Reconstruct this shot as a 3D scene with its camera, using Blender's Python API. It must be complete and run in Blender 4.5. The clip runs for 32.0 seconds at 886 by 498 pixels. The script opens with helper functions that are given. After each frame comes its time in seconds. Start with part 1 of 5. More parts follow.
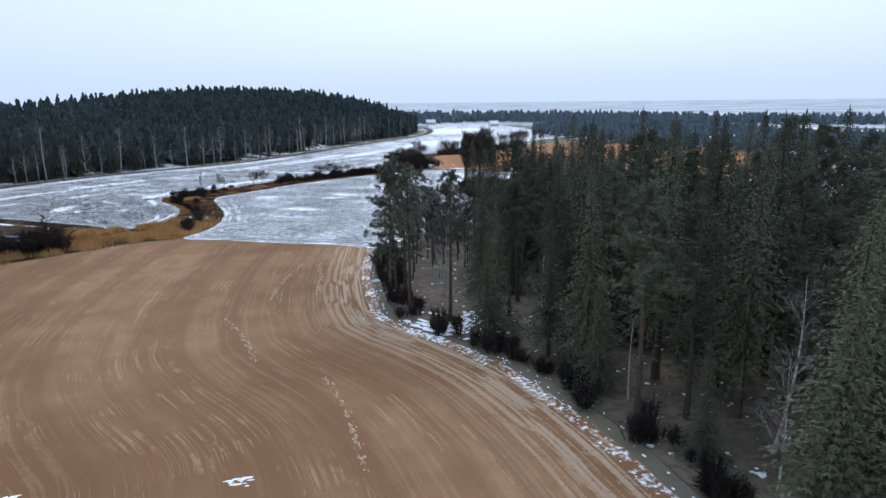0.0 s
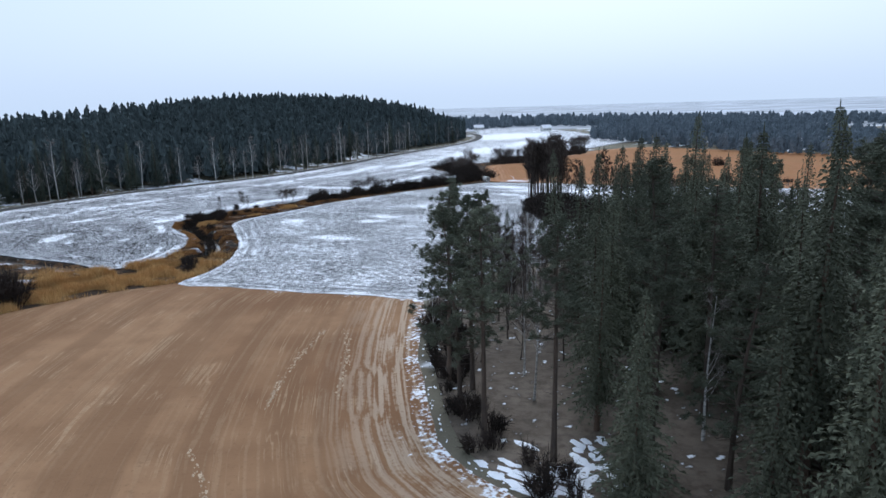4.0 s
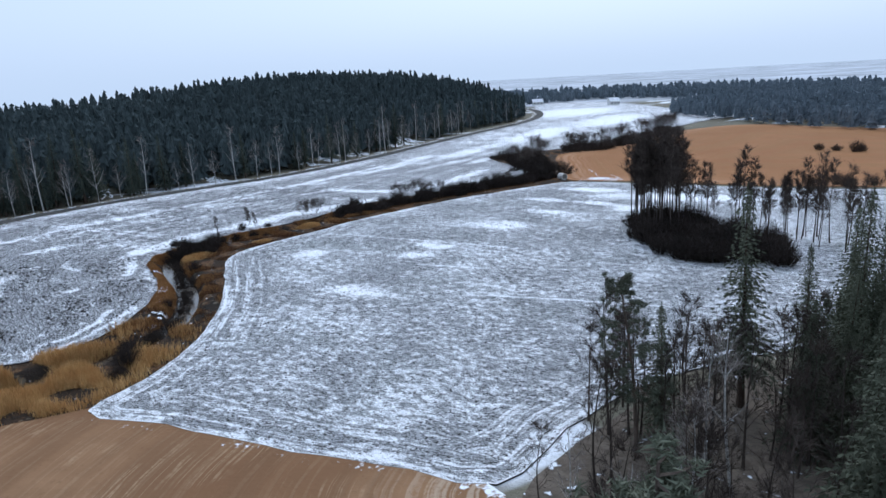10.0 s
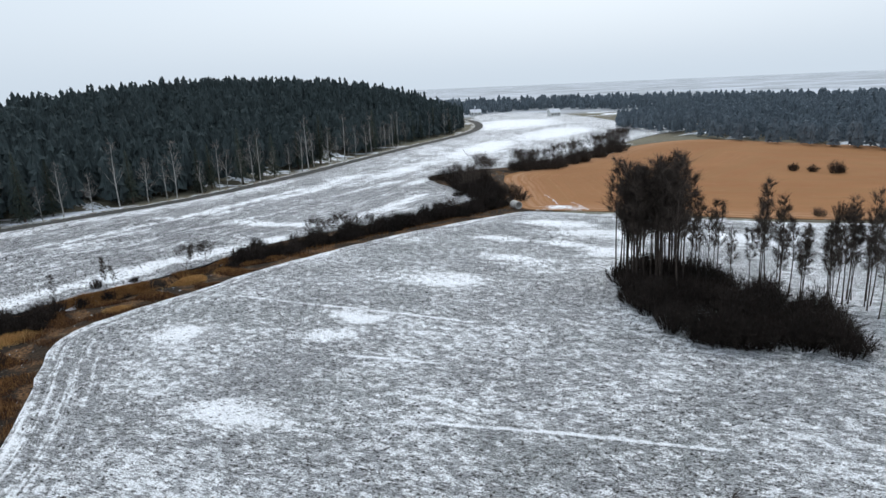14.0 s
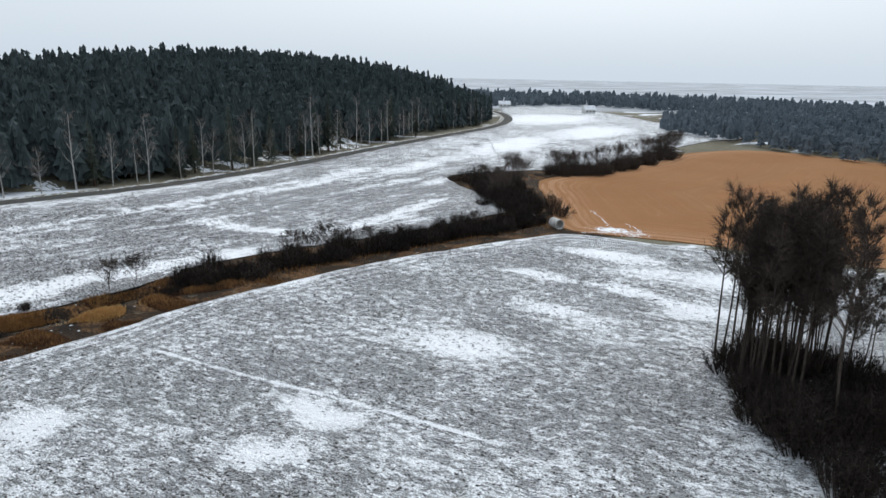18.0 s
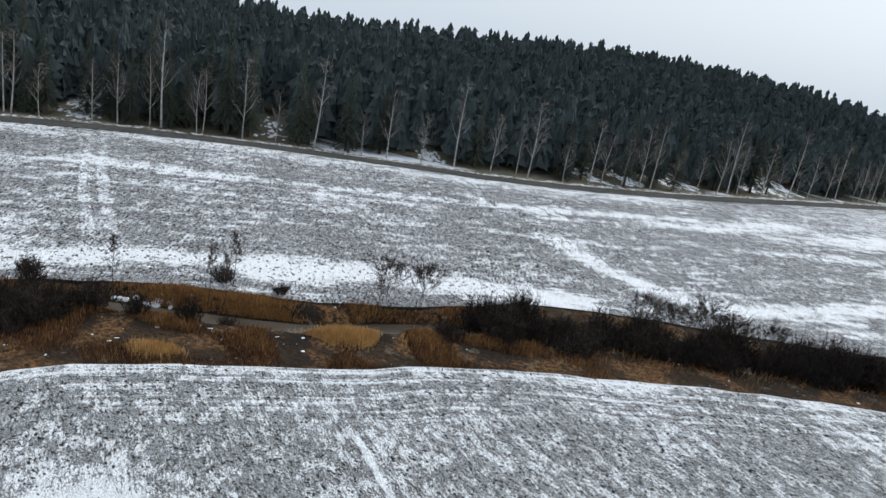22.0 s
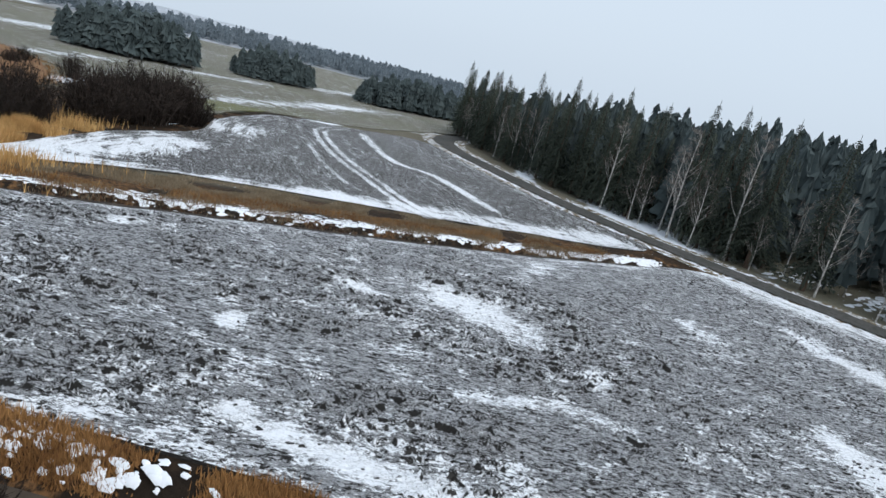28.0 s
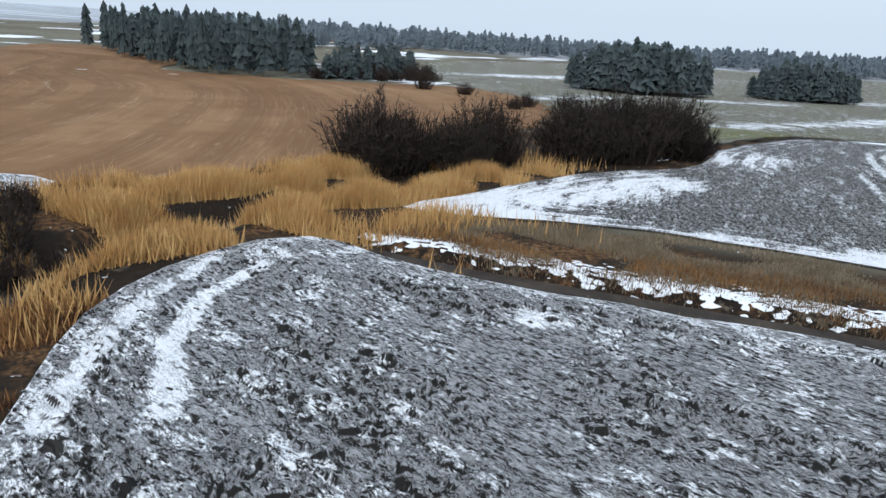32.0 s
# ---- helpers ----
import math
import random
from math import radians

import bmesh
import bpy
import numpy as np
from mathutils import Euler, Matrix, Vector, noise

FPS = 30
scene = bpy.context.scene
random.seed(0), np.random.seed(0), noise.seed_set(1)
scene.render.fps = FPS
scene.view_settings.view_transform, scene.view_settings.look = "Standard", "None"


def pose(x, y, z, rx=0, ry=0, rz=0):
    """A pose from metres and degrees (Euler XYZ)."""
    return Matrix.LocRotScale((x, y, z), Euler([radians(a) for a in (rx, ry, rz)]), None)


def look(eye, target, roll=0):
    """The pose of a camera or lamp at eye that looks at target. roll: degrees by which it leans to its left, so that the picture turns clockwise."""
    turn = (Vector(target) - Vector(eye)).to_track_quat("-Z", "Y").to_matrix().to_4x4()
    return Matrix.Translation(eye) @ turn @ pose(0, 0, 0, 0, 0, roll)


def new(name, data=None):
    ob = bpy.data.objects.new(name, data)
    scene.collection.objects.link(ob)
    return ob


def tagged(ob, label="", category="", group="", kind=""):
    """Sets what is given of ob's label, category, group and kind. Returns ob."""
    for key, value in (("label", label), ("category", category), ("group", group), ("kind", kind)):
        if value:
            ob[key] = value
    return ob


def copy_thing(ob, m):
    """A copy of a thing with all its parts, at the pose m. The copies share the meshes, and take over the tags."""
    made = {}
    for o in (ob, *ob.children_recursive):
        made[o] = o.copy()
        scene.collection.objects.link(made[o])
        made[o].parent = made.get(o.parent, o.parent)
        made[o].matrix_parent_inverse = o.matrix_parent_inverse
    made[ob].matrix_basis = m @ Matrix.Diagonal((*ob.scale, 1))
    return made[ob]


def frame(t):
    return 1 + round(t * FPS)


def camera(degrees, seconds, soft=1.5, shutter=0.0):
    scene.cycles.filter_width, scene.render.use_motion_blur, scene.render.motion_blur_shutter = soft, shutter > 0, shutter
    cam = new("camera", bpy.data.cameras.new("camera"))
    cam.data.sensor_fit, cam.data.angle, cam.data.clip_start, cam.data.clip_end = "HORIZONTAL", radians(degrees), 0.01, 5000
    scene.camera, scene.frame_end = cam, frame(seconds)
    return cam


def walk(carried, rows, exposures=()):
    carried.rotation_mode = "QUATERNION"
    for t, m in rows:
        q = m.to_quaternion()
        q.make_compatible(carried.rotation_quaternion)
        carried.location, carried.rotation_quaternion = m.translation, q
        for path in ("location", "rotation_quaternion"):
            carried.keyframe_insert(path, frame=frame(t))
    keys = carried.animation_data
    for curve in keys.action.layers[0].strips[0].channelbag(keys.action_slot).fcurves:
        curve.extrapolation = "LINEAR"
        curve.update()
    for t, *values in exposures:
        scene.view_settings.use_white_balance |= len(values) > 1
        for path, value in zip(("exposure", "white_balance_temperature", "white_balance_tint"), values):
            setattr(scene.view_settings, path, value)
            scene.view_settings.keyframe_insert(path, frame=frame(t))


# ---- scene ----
cam = camera(68.0, 32.0)
PATH = [
    (0, pose(-0.00, 0.00, 26.85, 77.08, 0.57, 0.00)),
    (0.5, pose(-0.65, 4.45, 26.77, 77.13, 0.46, 0.49)),
    (1, pose(-1.27, 8.83, 26.70, 77.14, 0.55, 1.04)),
    (1.5, pose(-1.85, 13.09, 26.63, 77.12, 0.62, 1.54)),
    (2, pose(-2.41, 17.23, 26.52, 77.09, 0.68, 1.93)),
    (2.5, pose(-2.87, 21.28, 26.39, 77.07, 0.71, 2.20)),
    (3, pose(-3.23, 25.27, 26.24, 77.17, 1.01, 2.55)),
    (3.5, pose(-3.56, 29.18, 26.06, 77.40, 1.33, 3.12)),
    (5.5, pose(-5.07, 43.99, 26.64, 77.83, 2.38, 5.84)),
    (6, pose(-5.70, 47.77, 26.93, 77.72, 2.58, 6.36)),
    (6.5, pose(-6.34, 51.50, 27.18, 77.62, 2.73, 6.75)),
    (7, pose(-6.85, 55.27, 27.43, 77.37, 2.82, 7.07)),
    (7.5, pose(-7.36, 59.03, 27.63, 76.69, 2.84, 7.28)),
    (8, pose(-7.94, 62.77, 27.82, 76.01, 2.64, 7.51)),
    (8.5, pose(-8.53, 66.53, 27.98, 75.45, 2.65, 7.70)),
    (9, pose(-9.10, 70.38, 28.10, 75.21, 2.75, 7.88)),
    (9.5, pose(-9.62, 74.34, 28.13, 75.25, 2.94, 8.09)),
    (10, pose(-10.04, 78.30, 28.20, 75.44, 3.09, 8.16)),
    (10.5, pose(-10.39, 82.14, 28.30, 75.54, 3.13, 7.94)),
    (11, pose(-10.73, 85.93, 28.43, 75.54, 3.09, 7.45)),
    (11.5, pose(-11.08, 89.76, 28.50, 75.65, 3.07, 6.79)),
    (12, pose(-11.52, 93.76, 28.48, 75.84, 2.80, 5.89)),
    (12.5, pose(-12.04, 98.01, 28.33, 75.97, 2.73, 4.83)),
    (13, pose(-12.49, 102.23, 28.14, 76.05, 2.59, 3.86)),
    (13.5, pose(-12.93, 106.33, 28.07, 76.00, 2.50, 3.11)),
    (14, pose(-13.26, 110.28, 28.02, 75.90, 2.40, 2.64)),
    (14.5, pose(-13.50, 114.24, 27.98, 75.74, 2.44, 2.43)),
    (16.5, pose(-14.24, 130.01, 27.44, 75.01, 1.28, 1.97)),
    (17, pose(-14.54, 133.97, 27.07, 74.97, 0.66, 2.44)),
    (17.5, pose(-14.87, 137.82, 26.67, 75.03, -0.27, 3.47)),
    (18, pose(-15.22, 141.59, 26.36, 75.02, -1.07, 5.03)),
    (18.5, pose(-15.68, 145.48, 26.05, 74.94, -1.81, 7.60)),
    (19, pose(-16.19, 149.49, 25.65, 74.84, -2.89, 11.00)),
    (19.5, pose(-16.91, 153.68, 25.22, 74.76, -4.42, 14.14)),
    (20, pose(-17.76, 157.71, 24.70, 74.77, -5.95, 17.57)),
    (20.5, pose(-18.92, 161.71, 24.16, 74.54, -6.90, 22.93)),
    (21, pose(-20.29, 165.49, 23.67, 74.08, -7.64, 29.72)),
    (21.5, pose(-21.96, 169.23, 23.14, 73.59, -8.57, 35.85)),
    (22, pose(-24.09, 172.89, 22.55, 73.00, -9.95, 41.37)),
    (22.5, pose(-26.78, 176.44, 21.89, 72.13, -11.61, 47.05)),
    (23, pose(-29.81, 179.84, 21.15, 70.88, -12.96, 53.26)),
    (23.5, pose(-33.05, 182.93, 20.43, 69.22, -14.00, 60.41)),
    (24, pose(-36.45, 185.46, 19.78, 67.35, -14.61, 68.53)),
    (24.5, pose(-39.64, 187.30, 19.15, 65.71, -14.70, 77.25)),
    (26.5, pose(-53.63, 194.22, 17.07, 69.62, -14.55, 110.87)),
    (27, pose(-57.13, 193.80, 16.11, 72.16, -14.58, 117.92)),
    (27.5, pose(-60.50, 192.91, 15.28, 74.25, -14.30, 126.03)),
    (28, pose(-63.49, 191.66, 14.62, 75.28, -14.03, 135.15)),
    (28.5, pose(-66.02, 190.04, 14.17, 74.66, -12.85, 144.84)),
    (29, pose(-68.19, 188.18, 13.81, 73.14, -10.85, 153.35)),
    (29.5, pose(-70.00, 185.98, 13.43, 71.87, -9.07, 160.04)),
    (30, pose(-71.52, 183.58, 13.02, 71.03, -7.59, 164.97)),
    (30.5, pose(-72.72, 180.98, 12.63, 70.61, -6.49, 168.82)),
    (31, pose(-73.70, 178.20, 12.19, 70.61, -5.43, 172.28)),
    (31.5, pose(-74.38, 175.26, 11.78, 70.90, -4.64, 175.09)),
    (32, pose(-74.92, 172.24, 11.35, 71.61, -3.76, 177.04)),
]
EXPOSURES = [(0.0, 0.34, 5600, 10), (5.0, 0.26, 5550, 10), (9.0, 0.21, 5450, 10), (12.4, 0.24, 5550, 10), (13.2, 0.24, 6200, 8), (18.0, 0.22, 6400, 8),
             (24.0, 0.18, 6350, 8), (27.0, 0.21, 6250, 8), (30.0, 0.30, 6100, 8), (32.0, 0.32, 6050, 8)]
walk(cam, PATH, EXPOSURES)

# ---- sky and sun: overcast, brighter ahead of the first view ----
SUN_AZ, SUN_EL = radians(8), radians(46)
world = bpy.data.worlds.new("winter_sky")
scene.world = world
world.use_nodes = True
wn, wl = world.node_tree.nodes, world.node_tree.links
wn.clear()
sky = wn.new("ShaderNodeTexSky")
sky.sky_type, sky.sun_disc = "NISHITA", False
sky.sun_elevation, sky.sun_rotation = SUN_EL, SUN_AZ
sky.altitude, sky.air_density, sky.dust_density, sky.ozone_density = 0, 1.2, 7.0, 1.0
hue = wn.new("ShaderNodeHueSaturation")
hue.inputs["Saturation"].default_value = 0.42
veil = wn.new("ShaderNodeMix")
veil.data_type = "RGBA"
veil.inputs["Factor"].default_value = 0.74
veil.inputs["B"].default_value = (7.35, 8.2, 9.2, 1)
back = wn.new("ShaderNodeBackground")
back.inputs["Strength"].default_value = 0.098
wout = wn.new("ShaderNodeOutputWorld")
wl.new(sky.outputs["Color"], hue.inputs["Color"])
wl.new(hue.outputs["Color"], veil.inputs["A"])
wl.new(veil.outputs["Result"], back.inputs["Color"])
wl.new(back.outputs["Background"], wout.inputs["Surface"])

sun = new("sun", bpy.data.lights.new("sun", "SUN"))
sun.data.energy, sun.data.angle, sun.data.color = 1.15, radians(40), (1.0, 0.97, 0.93)
toward = Vector((math.sin(SUN_AZ) * math.cos(SUN_EL), math.cos(SUN_AZ) * math.cos(SUN_EL), math.sin(SUN_EL)))
sun.matrix_world = look(toward * 300 + Vector((-40, 150, 0)), (-40, 150, 0))


# ---- materials ----
class Mat:
    """A node material with short helpers."""

    def __init__(self, name, rough=0.9, spec=0.2):
        self.m = bpy.data.materials.new(name)
        self.m.use_nodes = True
        self.t = self.m.node_tree
        self.b = self.t.nodes["Principled BSDF"]
        self.b.inputs["Roughness"].default_value = rough
        self.b.inputs["Specular IOR Level"].default_value = spec
        self.geo = None

    def put(self, socket, value):
        if isinstance(value, bpy.types.NodeSocket):
            self.t.links.new(value, socket)
        else:
            socket.default_value = value

    def pos(self, scale=(1, 1, 1), turn=0.0):
        if self.geo is None:
            self.geo = self.t.nodes.new("ShaderNodeNewGeometry").outputs["Position"]
        n = self.t.nodes.new("ShaderNodeMapping")
        n.vector_type = "TEXTURE"
        n.inputs["Scale"].default_value = tuple(1 / v for v in scale)
        n.inputs["Rotation"].default_value = (0, 0, turn)
        self.t.links.new(self.geo, n.inputs["Vector"])
        return n.outputs["Vector"]

    def noise(self, scale, detail=4.0, stretch=(1, 1, 1), turn=0.0, rough=0.55):
        n = self.t.nodes.new("ShaderNodeTexNoise")
        n.inputs["Scale"].default_value = scale
        n.inputs["Detail"].default_value = detail
        n.inputs["Roughness"].default_value = rough
        self.t.links.new(self.pos(stretch, turn), n.inputs["Vector"])
        return n.outputs["Fac"]

    def attr(self, name):
        n = self.t.nodes.new("ShaderNodeAttribute")
        n.attribute_name = name
        return n.outputs["Fac"]

    def chance(self):
        return self.t.nodes.new("ShaderNodeObjectInfo").outputs["Random"]

    def island(self):
        return self.t.nodes.new("ShaderNodeNewGeometry").outputs["Random Per Island"]

    def math(self, op, a, b=0.0):
        n = self.t.nodes.new("ShaderNodeMath")
        n.operation = op
        self.put(n.inputs[0], a)
        self.put(n.inputs[1], b)
        return n.outputs[0]

    def step(self, x, lo, hi, out_lo=0.0, out_hi=1.0):
        n = self.t.nodes.new("ShaderNodeMapRange")
        n.interpolation_type = "SMOOTHSTEP"
        for k, v in (("Value", x), ("From Min", lo), ("From Max", hi), ("To Min", out_lo), ("To Max", out_hi)):
            self.put(n.inputs[k], v)
        return n.outputs["Result"]

    def mix(self, f, a, b):
        n = self.t.nodes.new("ShaderNodeMix")
        n.data_type = "RGBA"
        self.put(n.inputs["Factor"], f)
        for k, v in (("A", a), ("B", b)):
            self.put(n.inputs[k], (*v, 1) if isinstance(v, tuple) else v)
        return n.outputs["Result"]

    def bump(self, height, strength=0.5, distance=0.1):
        n = self.t.nodes.new("ShaderNodeBump")
        n.inputs["Strength"].default_value = strength
        n.inputs["Distance"].default_value = distance
        self.t.links.new(height, n.inputs["Height"])
        self.t.links.new(n.outputs["Normal"], self.b.inputs["Normal"])

    def done(self, color, rough=None):
        self.put(self.b.inputs["Base Color"], (*color, 1) if isinstance(color, tuple) else color)
        if rough is not None:
            self.put(self.b.inputs["Roughness"], rough)
        return self.m


SNOW = (0.80, 0.83, 0.88)


def snowy_soil(name, soil_a, soil_b, turn, stretch=2.4, green=None, frost=(0.66, 0.67, 0.70), clods=0.524, grain=1.0, speck=0.6, bed=0.0, drifts=1.35):
    """Ploughed soil: frosted ground, dark clods along the rows, snow where the cover attribute is high."""
    m = Mat(name, 0.9, 0.15)
    big = m.noise(1.7 * grain, 8, (1, stretch, 1), turn, 0.74)
    small = m.noise(3.2 * grain, 6, (1, stretch * 0.8, 1), turn + 0.2, 0.7)
    clod = m.math("ADD", m.math("MULTIPLY", big, 0.6), m.math("MULTIPLY", small, 0.4))
    crack = m.math("ABSOLUTE", m.math("SUBTRACT", m.noise(2.3 * grain, 6, (1, stretch, 1), turn - 0.1, 0.66), 0.5))
    gate = m.step(m.noise(0.9 * grain, 3, (1, stretch, 1), turn), 0.40, 0.48)
    rows = m.noise(0.8 * grain, 3, (1, 5, 1), turn)
    fine = m.noise(4.2 * grain, 4, (1, 1.5, 1), turn, 0.6)
    crumb = m.noise(5.6 * grain, 5, (1, stretch * 0.8, 1), turn + 0.1, 0.75)
    wide = m.noise(0.075, 4)
    mid = m.noise(0.42 * grain, 5, (1, 1.5, 1), turn, 0.6)
    soil = m.mix(m.step(m.noise(0.5, 3), 0.35, 0.65), soil_a, soil_b)
    if green:
        soil = m.mix(m.step(m.noise(0.06, 3), 0.45, 0.65), soil, green)
    f1, f2, f3 = m.step(fine, 0.34, 0.66), m.step(mid, 0.3, 0.7), m.step(rows, 0.32, 0.68)
    pale = m.mix(m.math("ADD", m.math("MULTIPLY", f1, 0.45), m.math("ADD", m.math("MULTIPLY", f3, 0.2), 0.35)), soil, frost)
    pale = m.mix(m.math("MULTIPLY", m.step(crumb, 0.55, 0.62), speck), pale, (0.80, 0.82, 0.86))
    lane = m.t.nodes.new("ShaderNodeTexNoise")
    lane.noise_dimensions = "2D"
    lane.inputs["Scale"].default_value = 2.6
    lane.inputs["Detail"].default_value = 2
    across = m.t.nodes.new("ShaderNodeCombineXYZ")
    m.t.links.new(m.attr("rim"), across.inputs[0])
    m.put(across.inputs[1], m.math("MULTIPLY", m.noise(0.06, 2), 2.0))
    m.t.links.new(across.outputs[0], lane.inputs["Vector"])
    lanes = m.math("MULTIPLY", m.math("SUBTRACT", lane.outputs["Fac"], 0.5), m.math("MULTIPLY", m.attr("lane"), 0.95))
    drift = m.math("MULTIPLY", m.math("SUBTRACT", m.noise(0.13, 5, (1, 5, 1), bed, 0.62), 0.5), m.math("MULTIPLY", m.attr("drift"), drifts))
    level = m.math("ADD", m.math("ADD", m.attr("cover"), m.math("ADD", lanes, drift)), m.math("MULTIPLY", m.math("SUBTRACT", wide, 0.5), 0.6))
    broken = m.math("ADD", m.math("MULTIPLY", f2, 0.42), m.math("ADD", m.math("MULTIPLY", f1, 0.30), m.math("MULTIPLY", f3, 0.28)))
    snow = m.step(m.math("SUBTRACT", m.math("ADD", level, broken), 1.0), -0.05, 0.06)
    color = m.mix(snow, pale, m.mix(f1, (0.80, 0.82, 0.86), (0.88, 0.90, 0.93)))
    limit = m.math("ADD", clods, m.math("MULTIPLY", m.step(level, 0.45, 1.0), 0.16))
    dark = m.step(m.math("SUBTRACT", clod, limit), -0.002, 0.006)
    lie = m.t.nodes.new("ShaderNodeSeparateXYZ")
    m.t.links.new(m.t.nodes.new("ShaderNodeNewGeometry").outputs["Normal"], lie.inputs[0])
    steep = m.step(m.math("ADD", lie.outputs[2], m.math("MULTIPLY", m.math("SUBTRACT", fine, 0.5), 0.10)), 0.86, 0.93, 1.0, 0.0)
    dark = m.math("MAXIMUM", dark, steep)
    pits = m.math("MULTIPLY", m.step(crumb, 0.36, 0.43, 1.0, 0.0), m.step(level, 0.45, 0.9, speck, 0.12))
    thin = m.math("MULTIPLY", m.math("MULTIPLY", m.step(crack, 0.016, 0.030, 1.0, 0.0), gate), m.step(level, 0.5, 0.95, 0.9, 0.25))
    color = m.mix(m.math("MAXIMUM", m.math("MAXIMUM", dark, pits), thin), color, soil_a)
    rough_part = m.step(snow, 0.0, 1.0, 1.0, 0.3)
    m.bump(m.math("MULTIPLY", m.math("ADD", clod, m.math("MULTIPLY", fine, 0.45)), rough_part), 1.0, 0.5)
    return m.done(color, m.step(snow, 0, 1, 0.95, 0.7))


def stubble(name, a, b, pale, furrow, bare, bands_of_snow=()):
    """Stubble field: straw streaks that follow the edge, damp and dry patches, some snow."""
    m = Mat(name, 0.95, 0.1)
    wide = m.noise(0.035, 4)
    mid = m.noise(0.22, 4)
    fine = m.noise(2.4, 4)
    color = m.mix(m.step(wide, 0.35, 0.68), a, b)
    color = m.mix(m.math("MULTIPLY", m.step(mid, 0.4, 0.75), 0.45), color, bare)
    wave = m.t.nodes.new("ShaderNodeTexNoise")
    wave.noise_dimensions = "2D"
    wave.inputs["Scale"].default_value = furrow
    wave.inputs["Detail"].default_value = 3
    comb = m.t.nodes.new("ShaderNodeCombineXYZ")
    m.t.links.new(m.attr("rim"), comb.inputs[0])
    m.put(comb.inputs[1], m.math("MULTIPLY", m.noise(0.05, 2), 2.5))
    m.t.links.new(comb.outputs[0], wave.inputs["Vector"])
    streak = m.step(wave.outputs["Fac"], 0.52, 0.64)
    tram = m.t.nodes.new("ShaderNodeTexNoise")
    tram.noise_dimensions = "2D"
    tram.inputs["Scale"].default_value = furrow * 0.62
    tram.inputs["Detail"].default_value = 1.5
    m.t.links.new(comb.outputs[0], tram.inputs["Vector"])
    lines = m.step(m.math("ABSOLUTE", m.math("SUBTRACT", tram.outputs["Fac"], 0.5)), 0.012, 0.04, 1.0, 0.0)
    bands = m.t.nodes.new("ShaderNodeTexNoise")
    bands.noise_dimensions = "2D"
    bands.inputs["Scale"].default_value = furrow * 0.13
    bands.inputs["Detail"].default_value = 3
    m.t.links.new(comb.outputs[0], bands.inputs["Vector"])
    color = m.mix(m.step(bands.outputs["Fac"], 0.42, 0.62, 0.0, 0.55), color, bare)
    broken = m.step(m.noise(0.07, 4, (1.0, 0.6, 1)), 0.36, 0.58)
    gaps = m.step(m.noise(0.13, 4), 0.47, 0.6)
    grit = m.step(fine, 0.28, 0.6, 0.25, 1.0)
    pressed = m.math("MAXIMUM", m.math("MULTIPLY", m.math("MULTIPLY", streak, broken), 0.2), m.math("MULTIPLY", m.math("MULTIPLY", lines, gaps), 0.5))
    color = m.mix(m.math("MULTIPLY", pressed, grit), color, pale)
    worn = m.math("MULTIPLY", m.step(m.attr("rim"), 2.5, 11.0, 0.55, 0.0), m.step(m.math("ADD", wave.outputs["Fac"], m.math("MULTIPLY", m.math("SUBTRACT", fine, 0.5), 0.35)), 0.38, 0.58))
    color = m.mix(worn, color, tuple(min(v * 1.25, 0.6) for v in (pale[0], pale[1] * 1.12, pale[2] * 1.35)))
    color = m.mix(m.step(fine, 0.56, 0.74, 0.0, 0.5), color, bare)
    edge = m.math("ADD", m.attr("cover"), m.math("MULTIPLY", m.math("SUBTRACT", fine, 0.5), 0.9))
    edge = m.math("ADD", edge, m.math("MULTIPLY", m.math("SUBTRACT", mid, 0.5), 0.6))
    for at, half, much in bands_of_snow:
        edge = m.math("ADD", edge, m.math("MULTIPLY", m.step(m.math("ABSOLUTE", m.math("SUBTRACT", m.attr("rim"), at)), half * 0.3, half, 1.0, 0.0), much))
    color = m.mix(m.step(edge, 0.50, 0.68), color, SNOW)
    m.bump(m.math("ADD", fine, m.math("MULTIPLY", streak, -0.4)), 0.6, 0.12)
    return m.done(color)


MAT = {}
MAT["w2"] = snowy_soil("snowy_winter_crop", (0.055, 0.05, 0.042), (0.10, 0.09, 0.07), -0.37, 1.7, (0.085, 0.10, 0.06), (0.63, 0.65, 0.69), 0.54, 1.6, 0.8, -0.37, 0.3)
MAT["w3"] = snowy_soil("snowy_ploughed_soil", (0.036, 0.034, 0.032), (0.13, 0.12, 0.105), -0.75, 2.9, None, (0.64, 0.65, 0.68), 0.53, 1.0, 0.85, 1.02, 1.2)
MAT["w4"] = snowy_soil("snowy_furrowed_soil", (0.045, 0.042, 0.036), (0.12, 0.11, 0.088), 1.15, 2.8, (0.10, 0.10, 0.07), (0.42, 0.42, 0.44), 0.51, 1.2, 0.9, 1.12)
MAT["hill"] = snowy_soil("thawing_pasture", (0.10, 0.10, 0.075), (0.17, 0.15, 0.11), 1.1, 2.0, (0.12, 0.13, 0.05), (0.24, 0.225, 0.18), 0.62)
MAT["meadow"] = snowy_soil("mossy_meadow", (0.11, 0.12, 0.05), (0.17, 0.16, 0.08), 1.1, 2.0, (0.14, 0.16, 0.05), (0.20, 0.20, 0.10), 0.66)
MAT["brown"] = stubble("brown_stubble", (0.175, 0.093, 0.046), (0.285, 0.17, 0.092), (0.40, 0.29, 0.18), 2.1, (0.16, 0.088, 0.045), ((0.8, 1.5, 0.2), (3.0, 0.5, 0.18)))
